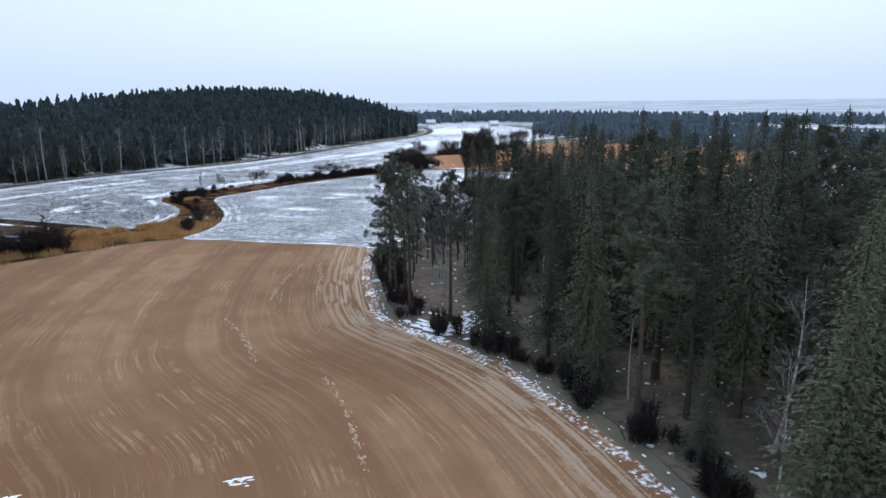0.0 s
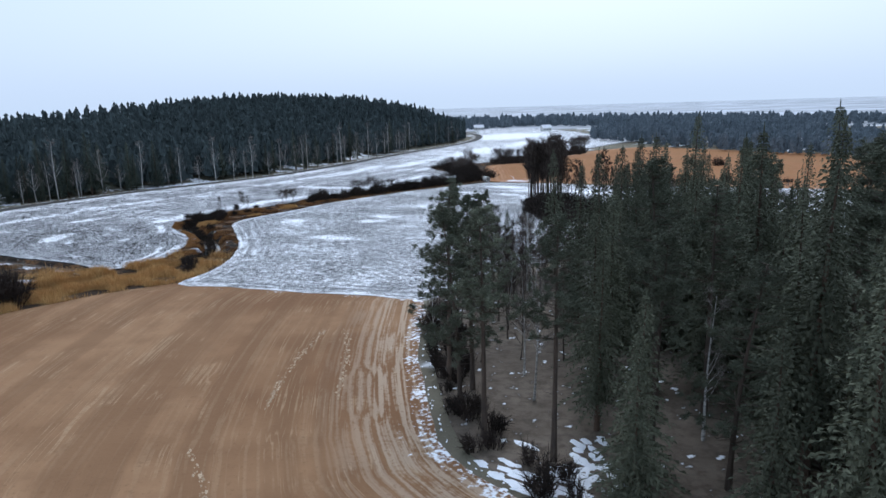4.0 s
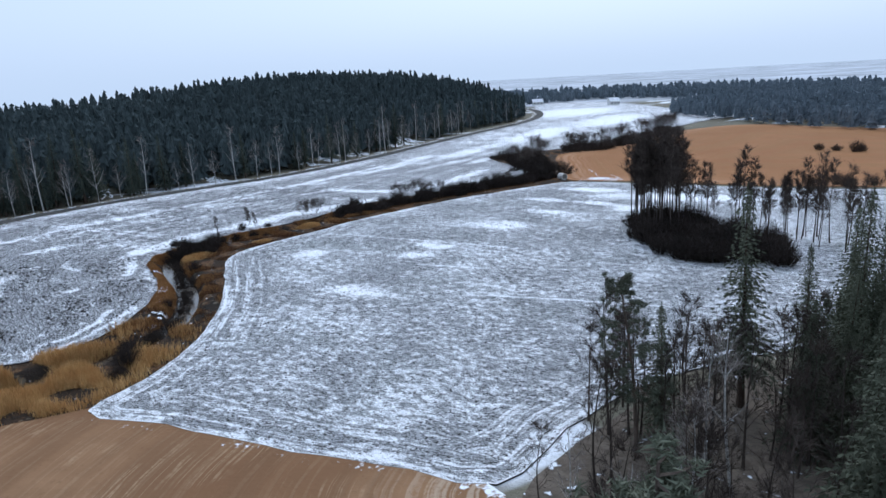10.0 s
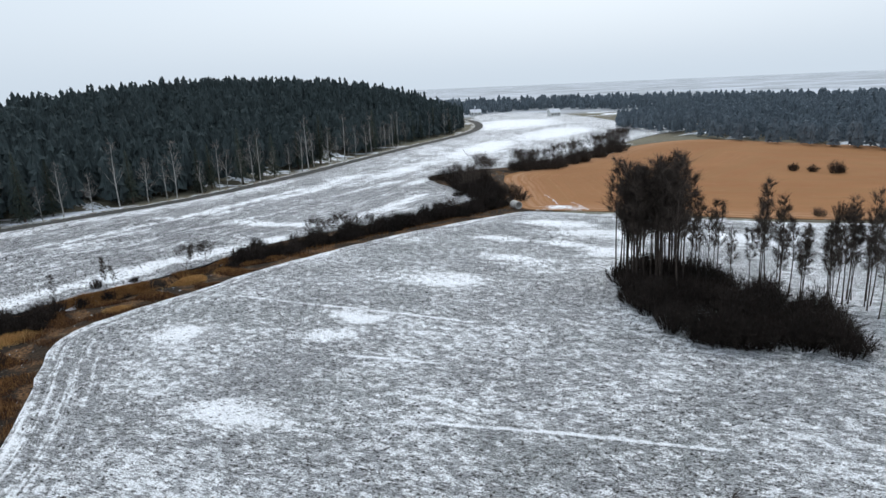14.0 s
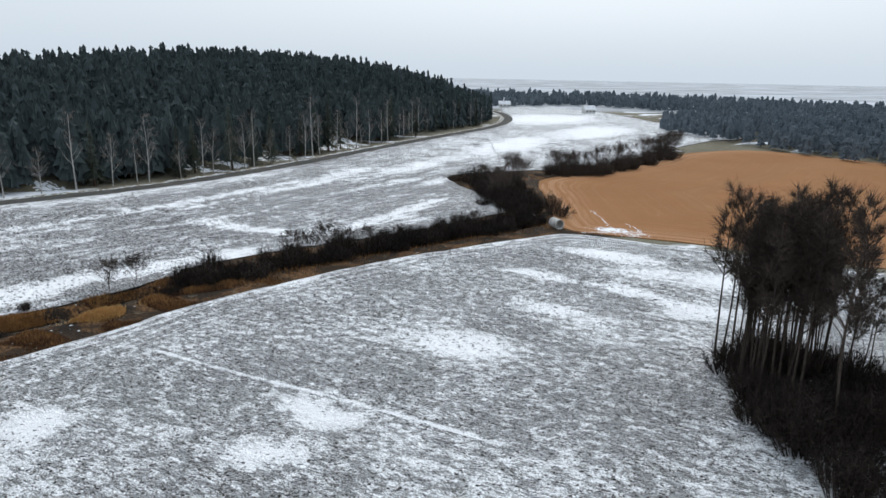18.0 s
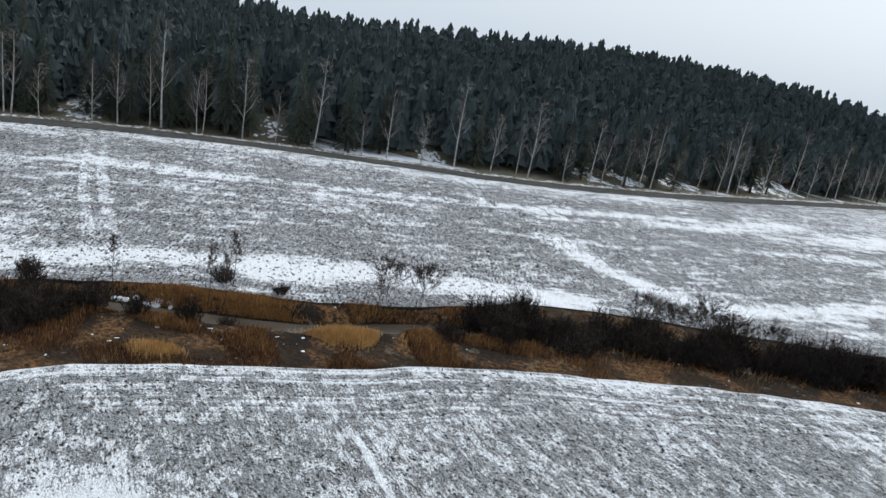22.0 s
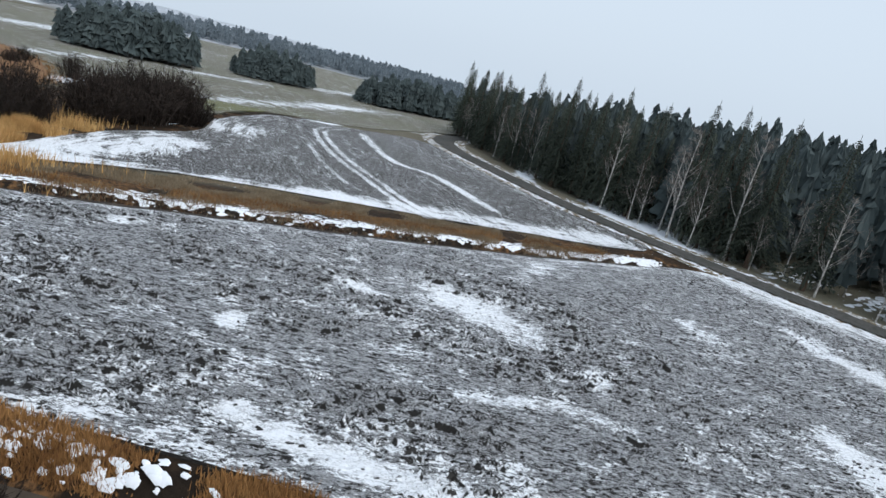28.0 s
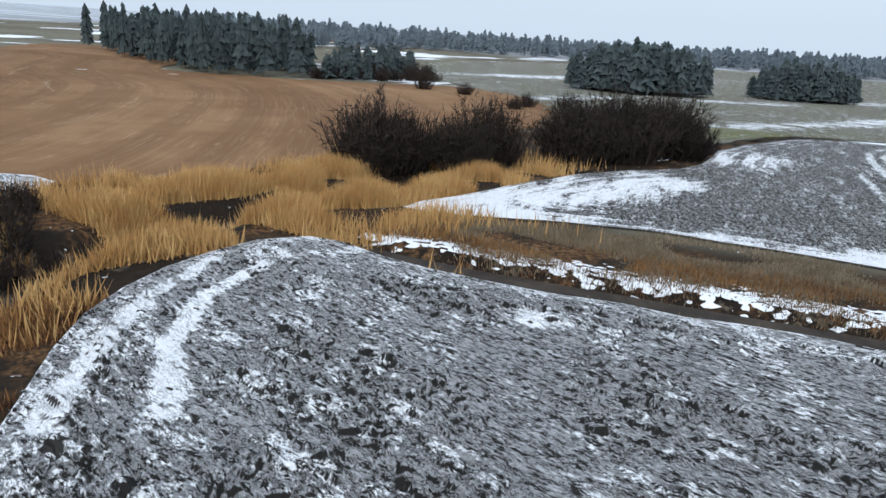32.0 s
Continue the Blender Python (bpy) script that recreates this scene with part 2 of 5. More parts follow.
MAT["tan"] = stubble("tan_stubble", (0.255, 0.115, 0.048), (0.288, 0.138, 0.06), (0.33, 0.18, 0.09), 0.8, (0.25, 0.13, 0.055))


def ground_mat(name, a, b, c, snow_lo, snow_hi, size=0.5, bank=False):
    m = Mat(name, 0.95, 0.1)
    n1, n2, n3 = m.noise(0.12, 4), m.noise(size * 2, 5), m.noise(6, 3)
    color = m.mix(m.step(n1, 0.35, 0.65), a, b)
    color = m.mix(m.step(n2, 0.4, 0.7), color, c)
    pile = m.math("ADD", m.math("MULTIPLY", n2, 0.6), m.math("MULTIPLY", m.noise(size, 3), 0.4))
    if bank:
        wild = m.mix(m.step(m.noise(0.03, 4), 0.4, 0.62), (0.13, 0.115, 0.085), (0.17, 0.16, 0.12))
        wild = m.mix(m.step(m.noise(0.022, 5, (1, 2.2, 1), 0.5), 0.55, 0.60), wild, SNOW)
        color = m.mix(m.step(m.attr("near"), 0.2, 0.6), wild, color)
        # Haze painted into the far ground: pale grey-blue where the attribute is high.
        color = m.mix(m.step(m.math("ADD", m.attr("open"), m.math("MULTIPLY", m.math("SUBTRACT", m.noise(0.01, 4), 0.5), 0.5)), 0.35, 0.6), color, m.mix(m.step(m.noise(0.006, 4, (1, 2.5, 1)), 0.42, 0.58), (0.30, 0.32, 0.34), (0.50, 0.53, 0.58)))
        wet = m.math("ADD", m.attr("wet"), m.math("MULTIPLY", m.math("SUBTRACT", m.noise(0.35, 4), 0.5), 0.9))
        color = m.mix(m.step(wet, 0.3, 0.7, 0.0, 0.9), color, (0.018, 0.014, 0.011))
        mats = m.math("MULTIPLY", m.step(m.noise(0.23, 4), 0.5, 0.6), m.step(m.noise(2.6, 5, (1, 1, 1), 0.0, 0.7), 0.40, 0.62))
        color = m.mix(m.math("MULTIPLY", mats, m.step(m.attr("near"), 0.4, 0.8, 0.0, 0.85)), color, (0.20, 0.105, 0.045))
        color = m.mix(m.math("MULTIPLY", m.step(m.noise(0.5, 5, (1, 1, 1), 0.0, 0.7), 0.58, 0.64), m.step(m.attr("near"), 0.4, 0.8, 0.0, 0.6)), color, (0.15, 0.125, 0.09))
    color = m.mix(m.step(pile, snow_lo, snow_hi), color, SNOW)
    m.bump(m.math("ADD", n2, m.math("MULTIPLY", n3, 0.4)), 0.8, 0.25)
    return m.done(color)


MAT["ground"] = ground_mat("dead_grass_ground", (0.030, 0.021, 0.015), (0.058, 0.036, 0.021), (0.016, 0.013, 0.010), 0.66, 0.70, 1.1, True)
MAT["floor"] = ground_mat("forest_litter", (0.11, 0.09, 0.07), (0.17, 0.14, 0.11), (0.08, 0.066, 0.052), 0.61, 0.68, 0.45)
MAT["road"] = ground_mat("wet_gravel", (0.075, 0.075, 0.07), (0.10, 0.095, 0.09), (0.055, 0.055, 0.05), 0.72, 0.78, 0.8)
MAT["verge"] = ground_mat("verge_grass", (0.14, 0.115, 0.075), (0.20, 0.16, 0.10), (0.09, 0.075, 0.05), 0.50, 0.58, 0.6)


def plain(name, a, b, scale, rough=0.9, per_object=0.0, stretch=(1, 1, 1), bump=0.0, island=False):
    m = Mat(name, rough, 0.2)
    color = m.mix(m.step(m.noise(scale, 4, stretch), 0.3, 0.7), a, b)
    if per_object:
        k = m.island() if island else m.chance()
        dark = tuple(v * (1 - per_object) for v in a)
        color = m.mix(m.step(k, 0, 1, 0, 0.8), color, dark)
    if bump:
        m.bump(m.noise(scale * 3, 4, stretch), bump, 0.05)
    return m.done(color)


MAT["spruce"] = plain("spruce_needles", (0.085, 0.094, 0.063), (0.15, 0.158, 0.107), 1.3, 0.85, 0.35)
MAT["pine"] = plain("pine_needles", (0.092, 0.104, 0.072), (0.16, 0.17, 0.12), 1.1, 0.85, 0.3)
MAT["dark_spruce"] = plain("dark_spruce_needles", (0.05, 0.062, 0.048), (0.09, 0.105, 0.08), 1.3, 0.85, 0.35)
# Long forest and groves: base colour lightened towards blue in place of haze.
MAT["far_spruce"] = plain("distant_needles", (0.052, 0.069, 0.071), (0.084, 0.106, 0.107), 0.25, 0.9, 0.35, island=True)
# Outermost woods: distance haze painted into the needle colour, pale grey-blue.
MAT["hazy_spruce"] = plain("haze_paled_needles", (0.13, 0.16, 0.185), (0.17, 0.20, 0.225), 0.1, 0.95, 0.2, island=True)
MAT["bark"] = plain("conifer_bark", (0.07, 0.05, 0.038), (0.13, 0.09, 0.065), 3.0, 0.95, 0.3, (1, 1, 0.3), 0.6)
MAT["pine_bark"] = plain("pine_bark", (0.075, 0.06, 0.05), (0.14, 0.105, 0.08), 3.0, 0.95, 0.3, (1, 1, 0.3), 0.6)
MAT["birch"] = plain("birch_bark", (0.20, 0.19, 0.175), (0.58, 0.56, 0.53), 2.0, 0.8, 0.0, (1, 1, 2.5))
MAT["twig"] = plain("bare_twigs", (0.055, 0.043, 0.036), (0.10, 0.078, 0.065), 2.0, 0.95, 0.4)
MAT["birch_twig"] = plain("birch_twigs", (0.16, 0.135, 0.12), (0.29, 0.26, 0.235), 2.0, 0.95, 0.4)
MAT["shrub"] = plain("willow_twigs", (0.024, 0.019, 0.016), (0.055, 0.041, 0.034), 1.5, 0.95, 0.4)
clod_mat = Mat("frozen_clods", 0.9, 0.15)
clod_up = clod_mat.t.nodes.new("ShaderNodeSeparateXYZ")
clod_mat.t.links.new(clod_mat.t.nodes.new("ShaderNodeNewGeometry").outputs["Normal"], clod_up.inputs[0])
clod_rime = clod_mat.math("ADD", clod_up.outputs[2], clod_mat.math("MULTIPLY", clod_mat.math("SUBTRACT", clod_mat.noise(5.0, 4), 0.5), 0.7))
clod_mat.bump(clod_mat.noise(9.0, 4), 0.6, 0.05)
MAT["clod"] = clod_mat.done(clod_mat.mix(clod_mat.step(clod_rime, 0.93, 1.08), (0.032, 0.030, 0.028), (0.50, 0.51, 0.54)))
MAT["reed"] = plain("golden_reeds", (0.54, 0.31, 0.115), (0.68, 0.46, 0.20), 0.6, 0.9, 0.3, island=True)
MAT["grass"] = plain("withered_grass", (0.20, 0.10, 0.042), (0.42, 0.22, 0.08), 0.45, 0.9, 0.6, island=True)
MAT["straw"] = plain("trodden_straw", (0.34, 0.25, 0.16), (0.46, 0.36, 0.25), 1.5, 0.95, 0.3, island=True)
MAT["grey_grass"] = plain("grey_withered_grass", (0.22, 0.17, 0.11), (0.34, 0.28, 0.20), 0.6, 0.95, 0.4, island=True)
MAT["sedge"] = plain("brown_sedge", (0.085, 0.042, 0.025), (0.24, 0.125, 0.06), 0.5, 0.95, 0.5, island=True)
MAT["rust_grass"] = plain("rust_orange_grass", (0.30, 0.15, 0.056), (0.48, 0.265, 0.10), 0.5, 0.9, 0.35, island=True)
MAT["snow"] = plain("settled_snow", (0.74, 0.77, 0.82), (0.84, 0.86, 0.9), 2.0, 0.7, 0.0, bump=0.4)
MAT["wall"] = plain("pale_wall", (0.62, 0.62, 0.60), (0.72, 0.72, 0.70), 1.0, 0.8)
MAT["roof"] = plain("snowed_roof", (0.55, 0.57, 0.60), (0.8, 0.82, 0.86), 0.8, 0.7)
MAT["concrete"] = plain("weathered_concrete", (0.34, 0.33, 0.31), (0.5, 0.49, 0.47), 2.0, 0.9, bump=0.3)
MAT["soil"] = plain("wet_bank_soil", (0.03, 0.024, 0.02), (0.06, 0.048, 0.038), 1.0, 0.8, bump=0.5)

water = Mat("muddy_water", 0.12, 0.5)
water.bump(water.noise(1.4, 3, (1, 2, 1)), 0.12, 0.05)
MAT["water"] = water.done(water.mix(water.step(water.noise(0.25, 3), 0.3, 0.7), (0.06, 0.05, 0.04), (0.095, 0.08, 0.065)))


# ---- plan ----
def smooth_line(pts, step=2.0, closed=False):
    """A smooth curve through the points, with a vertex about every step metres."""
    pts = [np.array(p, float) for p in pts]
    n, out = len(pts), []
    for i in range(n if closed else n - 1):
        p1, p2 = pts[i], pts[(i + 1) % n]
        p0 = pts[(i - 1) % n] if closed or i > 0 else 2 * p1 - p2
        p3 = pts[(i + 2) % n] if closed or i + 2 < n else 2 * p2 - p1
        k = max(1, int(np.linalg.norm(p2 - p1) / step))
        for j in range(k):
            t = j / k
            a = 2 * p1 + (p2 - p0) * t + (2 * p0 - 5 * p1 + 4 * p2 - p3) * t * t + (3 * p1 - p0 - 3 * p2 + p3) * t**3
            out.append(a / 2)
    if not closed:
        out.append(pts[-1])
    return np.array(out)


def line_distance(x, y, line, closed=False):
    """Distance from the points (arrays x, y) to a polyline."""
    x, y = np.asarray(x, float), np.asarray(y, float)
    line = np.asarray(line, float)
    if x.size < 400:
        a = line if closed else line[:-1]
        b = np.roll(line, -1, 0) if closed else line[1:]
        d = b - a
        px, py = x.ravel()[:, None] - a[:, 0], y.ravel()[:, None] - a[:, 1]
        t = np.clip((px * d[:, 0] + py * d[:, 1]) / np.maximum((d * d).sum(1), 1e-9), 0, 1)
        return np.sqrt(((px - t * d[:, 0]) ** 2 + (py - t * d[:, 1]) ** 2).min(1)).reshape(x.shape)
    best = np.full(x.shape, 1e9)
    segs = zip(line, np.roll(line, -1, 0)) if closed else zip(line[:-1], line[1:])
    for a, b in segs:
        d = b - a
        t = np.clip(((x - a[0]) * d[0] + (y - a[1]) * d[1]) / max(d @ d, 1e-9), 0, 1)
        best = np.minimum(best, (x - a[0] - t * d[0]) ** 2 + (y - a[1] - t * d[1]) ** 2)
    return np.sqrt(best)


def inside(x, y, line):
    x, y = np.asarray(x, float), np.asarray(y, float)
    if x.size < 400:
        a, b = np.asarray(line, float), np.roll(line, -1, 0)
        px, py = x.ravel()[:, None], y.ravel()[:, None]
        rise = np.where(b[:, 1] == a[:, 1], 1e-9, b[:, 1] - a[:, 1])
        cross = ((a[:, 1] > py) != (b[:, 1] > py)) & (px < (b[:, 0] - a[:, 0]) * (py - a[:, 1]) / rise + a[:, 0])
        return (cross.sum(1) % 2 == 1).reshape(x.shape)
    odd = np.zeros(x.shape, bool)
    for a, b in zip(line, np.roll(line, -1, 0)):
        if a[1] != b[1]:
            odd ^= ((a[1] > y) != (b[1] > y)) & (x < (b[0] - a[0]) * (y - a[1]) / (b[1] - a[1]) + a[0])
    return odd


STAND_EDGE = [(-13, 118), (-12, 103), (-10, 89), (-7, 78), (-1, 71.5), (6, 63), (12, 51), (16, 39), (20, 24)]
BROWN = [(-51.9, 128.7), (-43, 126.7), (-30, 123.3), (-20, 121.2), *STAND_EDGE, (26, 0), (28, -40), (-18, -42), (-22, 10), (-26, 31), (-44, 33), (-50.1, 35.3),
         (-68.8, 32.1), (-85.4, 28.1), (-96.1, 40.9), (-98.4, 60.7), (-91.4, 85.8), (-81, 100.1), (-70.4, 112.5), (-61.5, 122.6), (-55.6, 126.7)]
W2 = [(-52, 128), (-50, 138), (-52, 153), (-59.5, 171), (-63, 178), (-64, 184.5), (-61.3, 190.8), (-55.5, 199.5), (-49, 210.6), (-39.5, 222.3), (-27, 235), (-10, 248.5),
      (-2, 252.5), (10, 248), (18, 245.5), (40, 235.5), (67, 228), (100, 214), (112, 180), (90, 158), (45, 152), (16, 144), (0, 136), (-8, 127),
      (-13.5, 119), (-20, 120.6), (-30, 122.6), (-43, 126)]
W3 = [(-70, 137.2), (-65.7, 140.7), (-63.3, 145.5), (-63.2, 151.4), (-64.5, 157.4), (-66.4, 163.3), (-70, 169.3), (-74, 174), (-76.6, 177.2), (-78.7, 182.5), (-78.1, 188.2), (-75.8, 193.3), (-71, 200.3), (-64, 208),
      (-58, 218), (-55, 226), (-47, 235), (-30, 250), (-17.5, 265), (-13, 271), (-17, 284), (-26, 303), (-27, 316), (-10, 328), (10, 336), (28, 358),
      (44, 392), (70, 424), (92, 442), (82, 520), (64, 640), (30, 715), (-14, 700), (-12, 520), (-44, 408), (-61, 357), (-75, 318), (-89, 289), (-105, 268),
      (-121, 246), (-135, 221), (-141.9, 192.3), (-143.6, 166), (-130, 160.3), (-114.6, 156.2), (-98.4, 150.3), (-85.3, 145.3), (-76.6, 141.8)]
W4 = [(-75.3, 130.2), (-81.8, 123.7), (-91.9, 114.9), (-104.2, 108.9), (-111.9, 97.4), (-121, 89.3), (-132.2, 81.9), (-146.6, 84.2), (-165.2, 88), (-156, 112.2), (-147.8, 136.4), (-142.9, 155.5), (-121.8, 148.2), (-105, 139.5), (-91, 133), (-82, 131.6)]
TAN = [(-4, 312), (-4.5, 285), (-4, 262), (-2, 255.5), (10, 251.5), (18, 249), (40, 239), (67, 231.5), (110, 215), (150, 260), (150, 322), (118, 366), (84, 398), (54, 388),
       (33, 354), (12, 330)]
CREEK = [(-123.9, 79.8), (-112.9, 89.2), (-104.2, 100.3), (-93, 107.7), (-81.8, 115.1), (-73.7, 123.1), (-66.5, 130.5), (-61.3, 137.4), (-57.8, 145.4), (-57.9, 154.2), (-62.6, 165), (-69.6, 173.8), (-73.9, 179.5),
         (-76, 184.2), (-74.8, 190.2), (-72, 194.2), (-68.4, 198), (-65.3, 201.2), (-62.2, 204.7), (-60, 208.4), (-57.6, 213.8), (-51, 221), (-44, 229), (-30, 241.5), (-16, 254.5), (-8, 263), (-9, 275), (-13, 292), (-14, 310), (0, 322),
         (20, 338)]
DITCH = [(-71.2, 136.5), (-77, 139.8), (-86, 143.4), (-99, 148.4), (-115.4, 154.3), (-131, 158.6), (-138, 161)]
ROAD = [(-233.1, 66.7), (-198.4, 70.9), (-181.2, 79), (-169.8, 93.5), (-160.4, 115.7), (-152.1, 138.9), (-148.5, 161.9), (-146.7, 189.8), (-140, 217), (-126, 242), (-109.5, 263.5), (-93.5, 284),
        (-79, 314), (-65, 355), (-48, 406), (-15, 505), (-14, 600), (-40, 690)]
FOREST = [(-205, 58), (-193, 76), (-174, 106.5), (-164.5, 129.9), (-156.5, 158.9), (-153, 190.8), (-146, 219), (-131, 245), (-114, 268), (-98, 289), (-84, 318), (-70, 358), (-54, 410), (-22, 505),
          (-24, 560), (-90, 640), (-330, 620), (-420, 400), (-401, 123.1), (-296.7, 93.3), (-236, 66)]
STAND = [(-12, 117), (-10.8, 103), (-8.5, 89), (-5.5, 78.5), (0, 72.5), (7.5, 64), (13.5, 52), (17.5, 40), (21.5, 25), (40, 18), (80, 28), (92, 70), (88, 118), (60, 142), (40, 146),
         (17, 141), (1, 134), (-7, 125.5)]

LINE = {"creek": smooth_line(CREEK, 2.0), "ditch": smooth_line(DITCH, 2.0), "forest": smooth_line(FOREST, 6.0, True), "stand": smooth_line(STAND, 4.0, True)}


def hill(x, y, cx, cy, rx, ry, h, turn=0.0):
    c, s = math.cos(turn), math.sin(turn)
    u, v = ((x - cx) * c + (y - cy) * s) / rx, (-(x - cx) * s + (y - cy) * c) / ry
    return h * np.exp(-(u * u + v * v))


def terrain(x, y):
    """Height of the bare ground, for arrays x and y."""
    x, y = np.asarray(x, float), np.asarray(y, float)
    near = (x > -140) & (x < 30) & (y > 75) & (y < 350)
    z = np.zeros(x.shape)
    if near.any():
        d = line_distance(x[near], y[near], LINE["creek"])
        w = line_distance(x[near], y[near], LINE["ditch"])
        cut = -1.75 * np.clip(1 - (np.maximum(d - 1.2, 0) / 1.4), 0, 1) ** 1.2
        cut = np.minimum(cut, -0.95 * np.clip(1 - (np.maximum(w - 0.35, 0) / 1.2), 0, 1))
        z[near] = cut
    box = (x < -15) & (x > -430) & (y > 95) & (y < 650)
    if box.any():
        d = line_distance(x[box], y[box], LINE["forest"][::3], True)
        wood = inside(x[box], y[box], LINE["forest"])
        crest = hill(x[box], y[box], -135, 440, 80, 120, 6, 0.35) * np.clip((d - 8) / 45, 0, 1)
        z[box] += np.where(wood, 15 * (1 - np.exp(-(np.maximum(d - 4, 0) / (85 - 52 * np.clip((y[box] - 330) / 130, 0, 1))) ** 1.4)) + crest, 0)
    rise = hill(x, y, -103, -264, 260, 110, 3.0, 0.37) + hill(x, y, -384, -187, 220, 150, 6) + hill(x, y, 60, -260, 200, 150, 3.5)
    rise = rise + hill(x, y, 150, 470, 90, 60, 5, 0.3) + hill(x, y, -60, 1000, 450, 200, 5.5)
    return z + np.maximum(rise - 0.7, 0)


# ---- builders ----
def mesh_object(name, verts, faces, material, parent=None, label="", smooth=False):
    me = bpy.data.meshes.new(name)
    me.from_pydata([tuple(map(float, v)) for v in verts], [], [tuple(map(int, f)) for f in faces])
    me.materials.append(material)
    if smooth:
        me.shade_smooth()
    ob = new(name, me)
    if parent is not None:
        ob.parent = parent
    if label:
        ob["label"] = label
    return ob


def part(name, data, material, parent, label="", smooth=False):
    return mesh_object(name, data[0], data[1], material, parent, label, smooth)


class Bag:
    """Collects vertices and faces."""

    def __init__(self):
        self.v, self.f = [], []

    def face(self, *pts):
        n = len(self.v)
        self.v += pts
        self.f.append(tuple(range(n, n + len(pts))))

    def tube(self, pts, radii, sides):
        n, axis = len(self.v), None
        for i, (p, r) in enumerate(zip(pts, radii)):
            a, b = pts[max(i - 1, 0)], pts[min(i + 1, len(pts) - 1)]
            d = (np.array(b, float) - a)
            d /= max(np.linalg.norm(d), 1e-6)
            side = np.cross(d, (0.31, 0.95, 0.05) if axis is None else axis)
            side /= max(np.linalg.norm(side), 1e-6)
            up = np.cross(side, d)
            axis = up if axis is None else axis
            for k in range(sides):
                t = 2 * math.pi * k / sides
                self.v.append(np.array(p) + r * (math.cos(t) * side + math.sin(t) * up))
        for i in range(len(pts) - 1):
            for k in range(sides):
                a, b = n + i * sides + k, n + i * sides + (k + 1) % sides
                self.f.append((a, b, b + sides, a + sides))

    def blade(self, a, b, width, rng):
        """A thin sliver from a to b."""
        a, b = np.array(a, float), np.array(b, float)
        d = b - a
        side = np.cross(d, rng.normal(size=3))
        side *= width / max(np.linalg.norm(side), 1e-6)
        self.face(a - side, a + side, b)

    @property
    def data(self):
        return self.v, self.f


def drift_of(name, y):
    """How strongly the wind has drawn the snow out into long streaks."""
    return np.clip((y - 178) / 22, 0.12, 1) if "plough" in name else np.full(y.shape, 0.8)


def field(name, outline, z, material, cover, label, category="field", step=2.5, skirt=0.3, rim=None):
    """A field: a flat sheet cut into a fine net, with the snow cover and the distance to its rim at each vertex."""
    line = smooth_line(outline, 2.5, True)
    rng = np.random.default_rng(len(name))
    line = line + rng.normal(scale=0.12, size=line.shape)
    bm = bmesh.new()
    bmesh.ops.triangulate(bm, faces=[bm.faces.new([bm.verts.new((x, y, z)) for x, y in line])])
    lo, hi = line.min(0), line.max(0)
    for axis in (0, 1):
        k = lo[axis] + step
        normal = (1, 0, 0) if axis == 0 else (0, 1, 0)
        while k < hi[axis]:
            wide = step if k < 300 else step * 4
            bmesh.ops.bisect_plane(bm, geom=bm.verts[:] + bm.edges[:] + bm.faces[:], plane_co=(k, k, z), plane_no=normal)
            k += wide
    edge = [e for e in bm.edges if e.is_boundary]
    grown = bmesh.ops.extrude_edge_only(bm, edges=edge)["geom"]
    for v in (g for g in grown if isinstance(g, bmesh.types.BMVert)):
        v.co.z -= skirt
    bmesh.ops.recalc_face_normals(bm, faces=bm.faces[:])
    me = bpy.data.meshes.new(name)
    bm.to_mesh(me)
    bm.free()
    me.materials.append(material)
    co = np.empty(len(me.vertices) * 3)
    me.vertices.foreach_get("co", co)
    co = co.reshape(-1, 3)
    d = line_distance(co[:, 0], co[:, 1], line, True)
    r = d if rim is None else line_distance(co[:, 0], co[:, 1], smooth_line(rim, 4.0))
    co[:, 2] += np.maximum(terrain(co[:, 0], co[:, 1]), 0)
    me.vertices.foreach_set("co", co.ravel())
    me.attributes.new("cover", "FLOAT", "POINT").data.foreach_set("value", cover(co[:, 0], co[:, 1], d).astype(np.float32))
    me.attributes.new("drift", "FLOAT", "POINT").data.foreach_set("value", drift_of(name, co[:, 1]).astype(np.float32))
    me.attributes.new("lane", "FLOAT", "POINT").data.foreach_set("value", np.clip(1.5 - d / 6.0, 0, 1).astype(np.float32))
    me.attributes.new("rim", "FLOAT", "POINT").data.foreach_set("value", r.astype(np.float32))
    return tagged(new(name, me), label, category, kind="structure")


def track_band(outline_cover, pts, half, z, material, peak, label, gauge=0.0):
    """A wheel track: a narrow strip of the field's own soil, with more snow along its middle."""
    line = smooth_line(pts, 1.0)
    d = np.gradient(line, axis=0)
    side = np.stack([-d[:, 1], d[:, 0]], 1) / np.linalg.norm(d, axis=1)[:, None]
    for k in ((-0.5, 0.5) if gauge else (0.0,)):
        v, f, more = [], [], []
        for i, p in enumerate(line):
            for u in (-1, -0.55, 0, 0.55, 1):
                q = p + side[i] * (k * gauge + u * half)
                v.append((q[0], q[1], z + 0.006 + track_band.level))
                more.append(peak * (1 - u * u) ** 0.5 * min(1.0, i / 4, (len(line) - 1 - i) / 4))
            if i:
                f += [(5 * i - 5 + m, 5 * i - 4 + m, 5 * i + 1 + m, 5 * i + m) for m in range(4)]
        track_band.level += 0.003
        ob = mesh_object("wheel_track", v, f, material)
        c = np.array(v)
        cover = outline_cover(c[:, 0], c[:, 1], np.full(len(c), 9.0)) + np.array(more)
        ob.data.attributes.new("cover", "FLOAT", "POINT").data.foreach_set("value", cover.astype(np.float32))
        tagged(ob, label, "wheel track", kind="structure")


track_band.level = 0.0


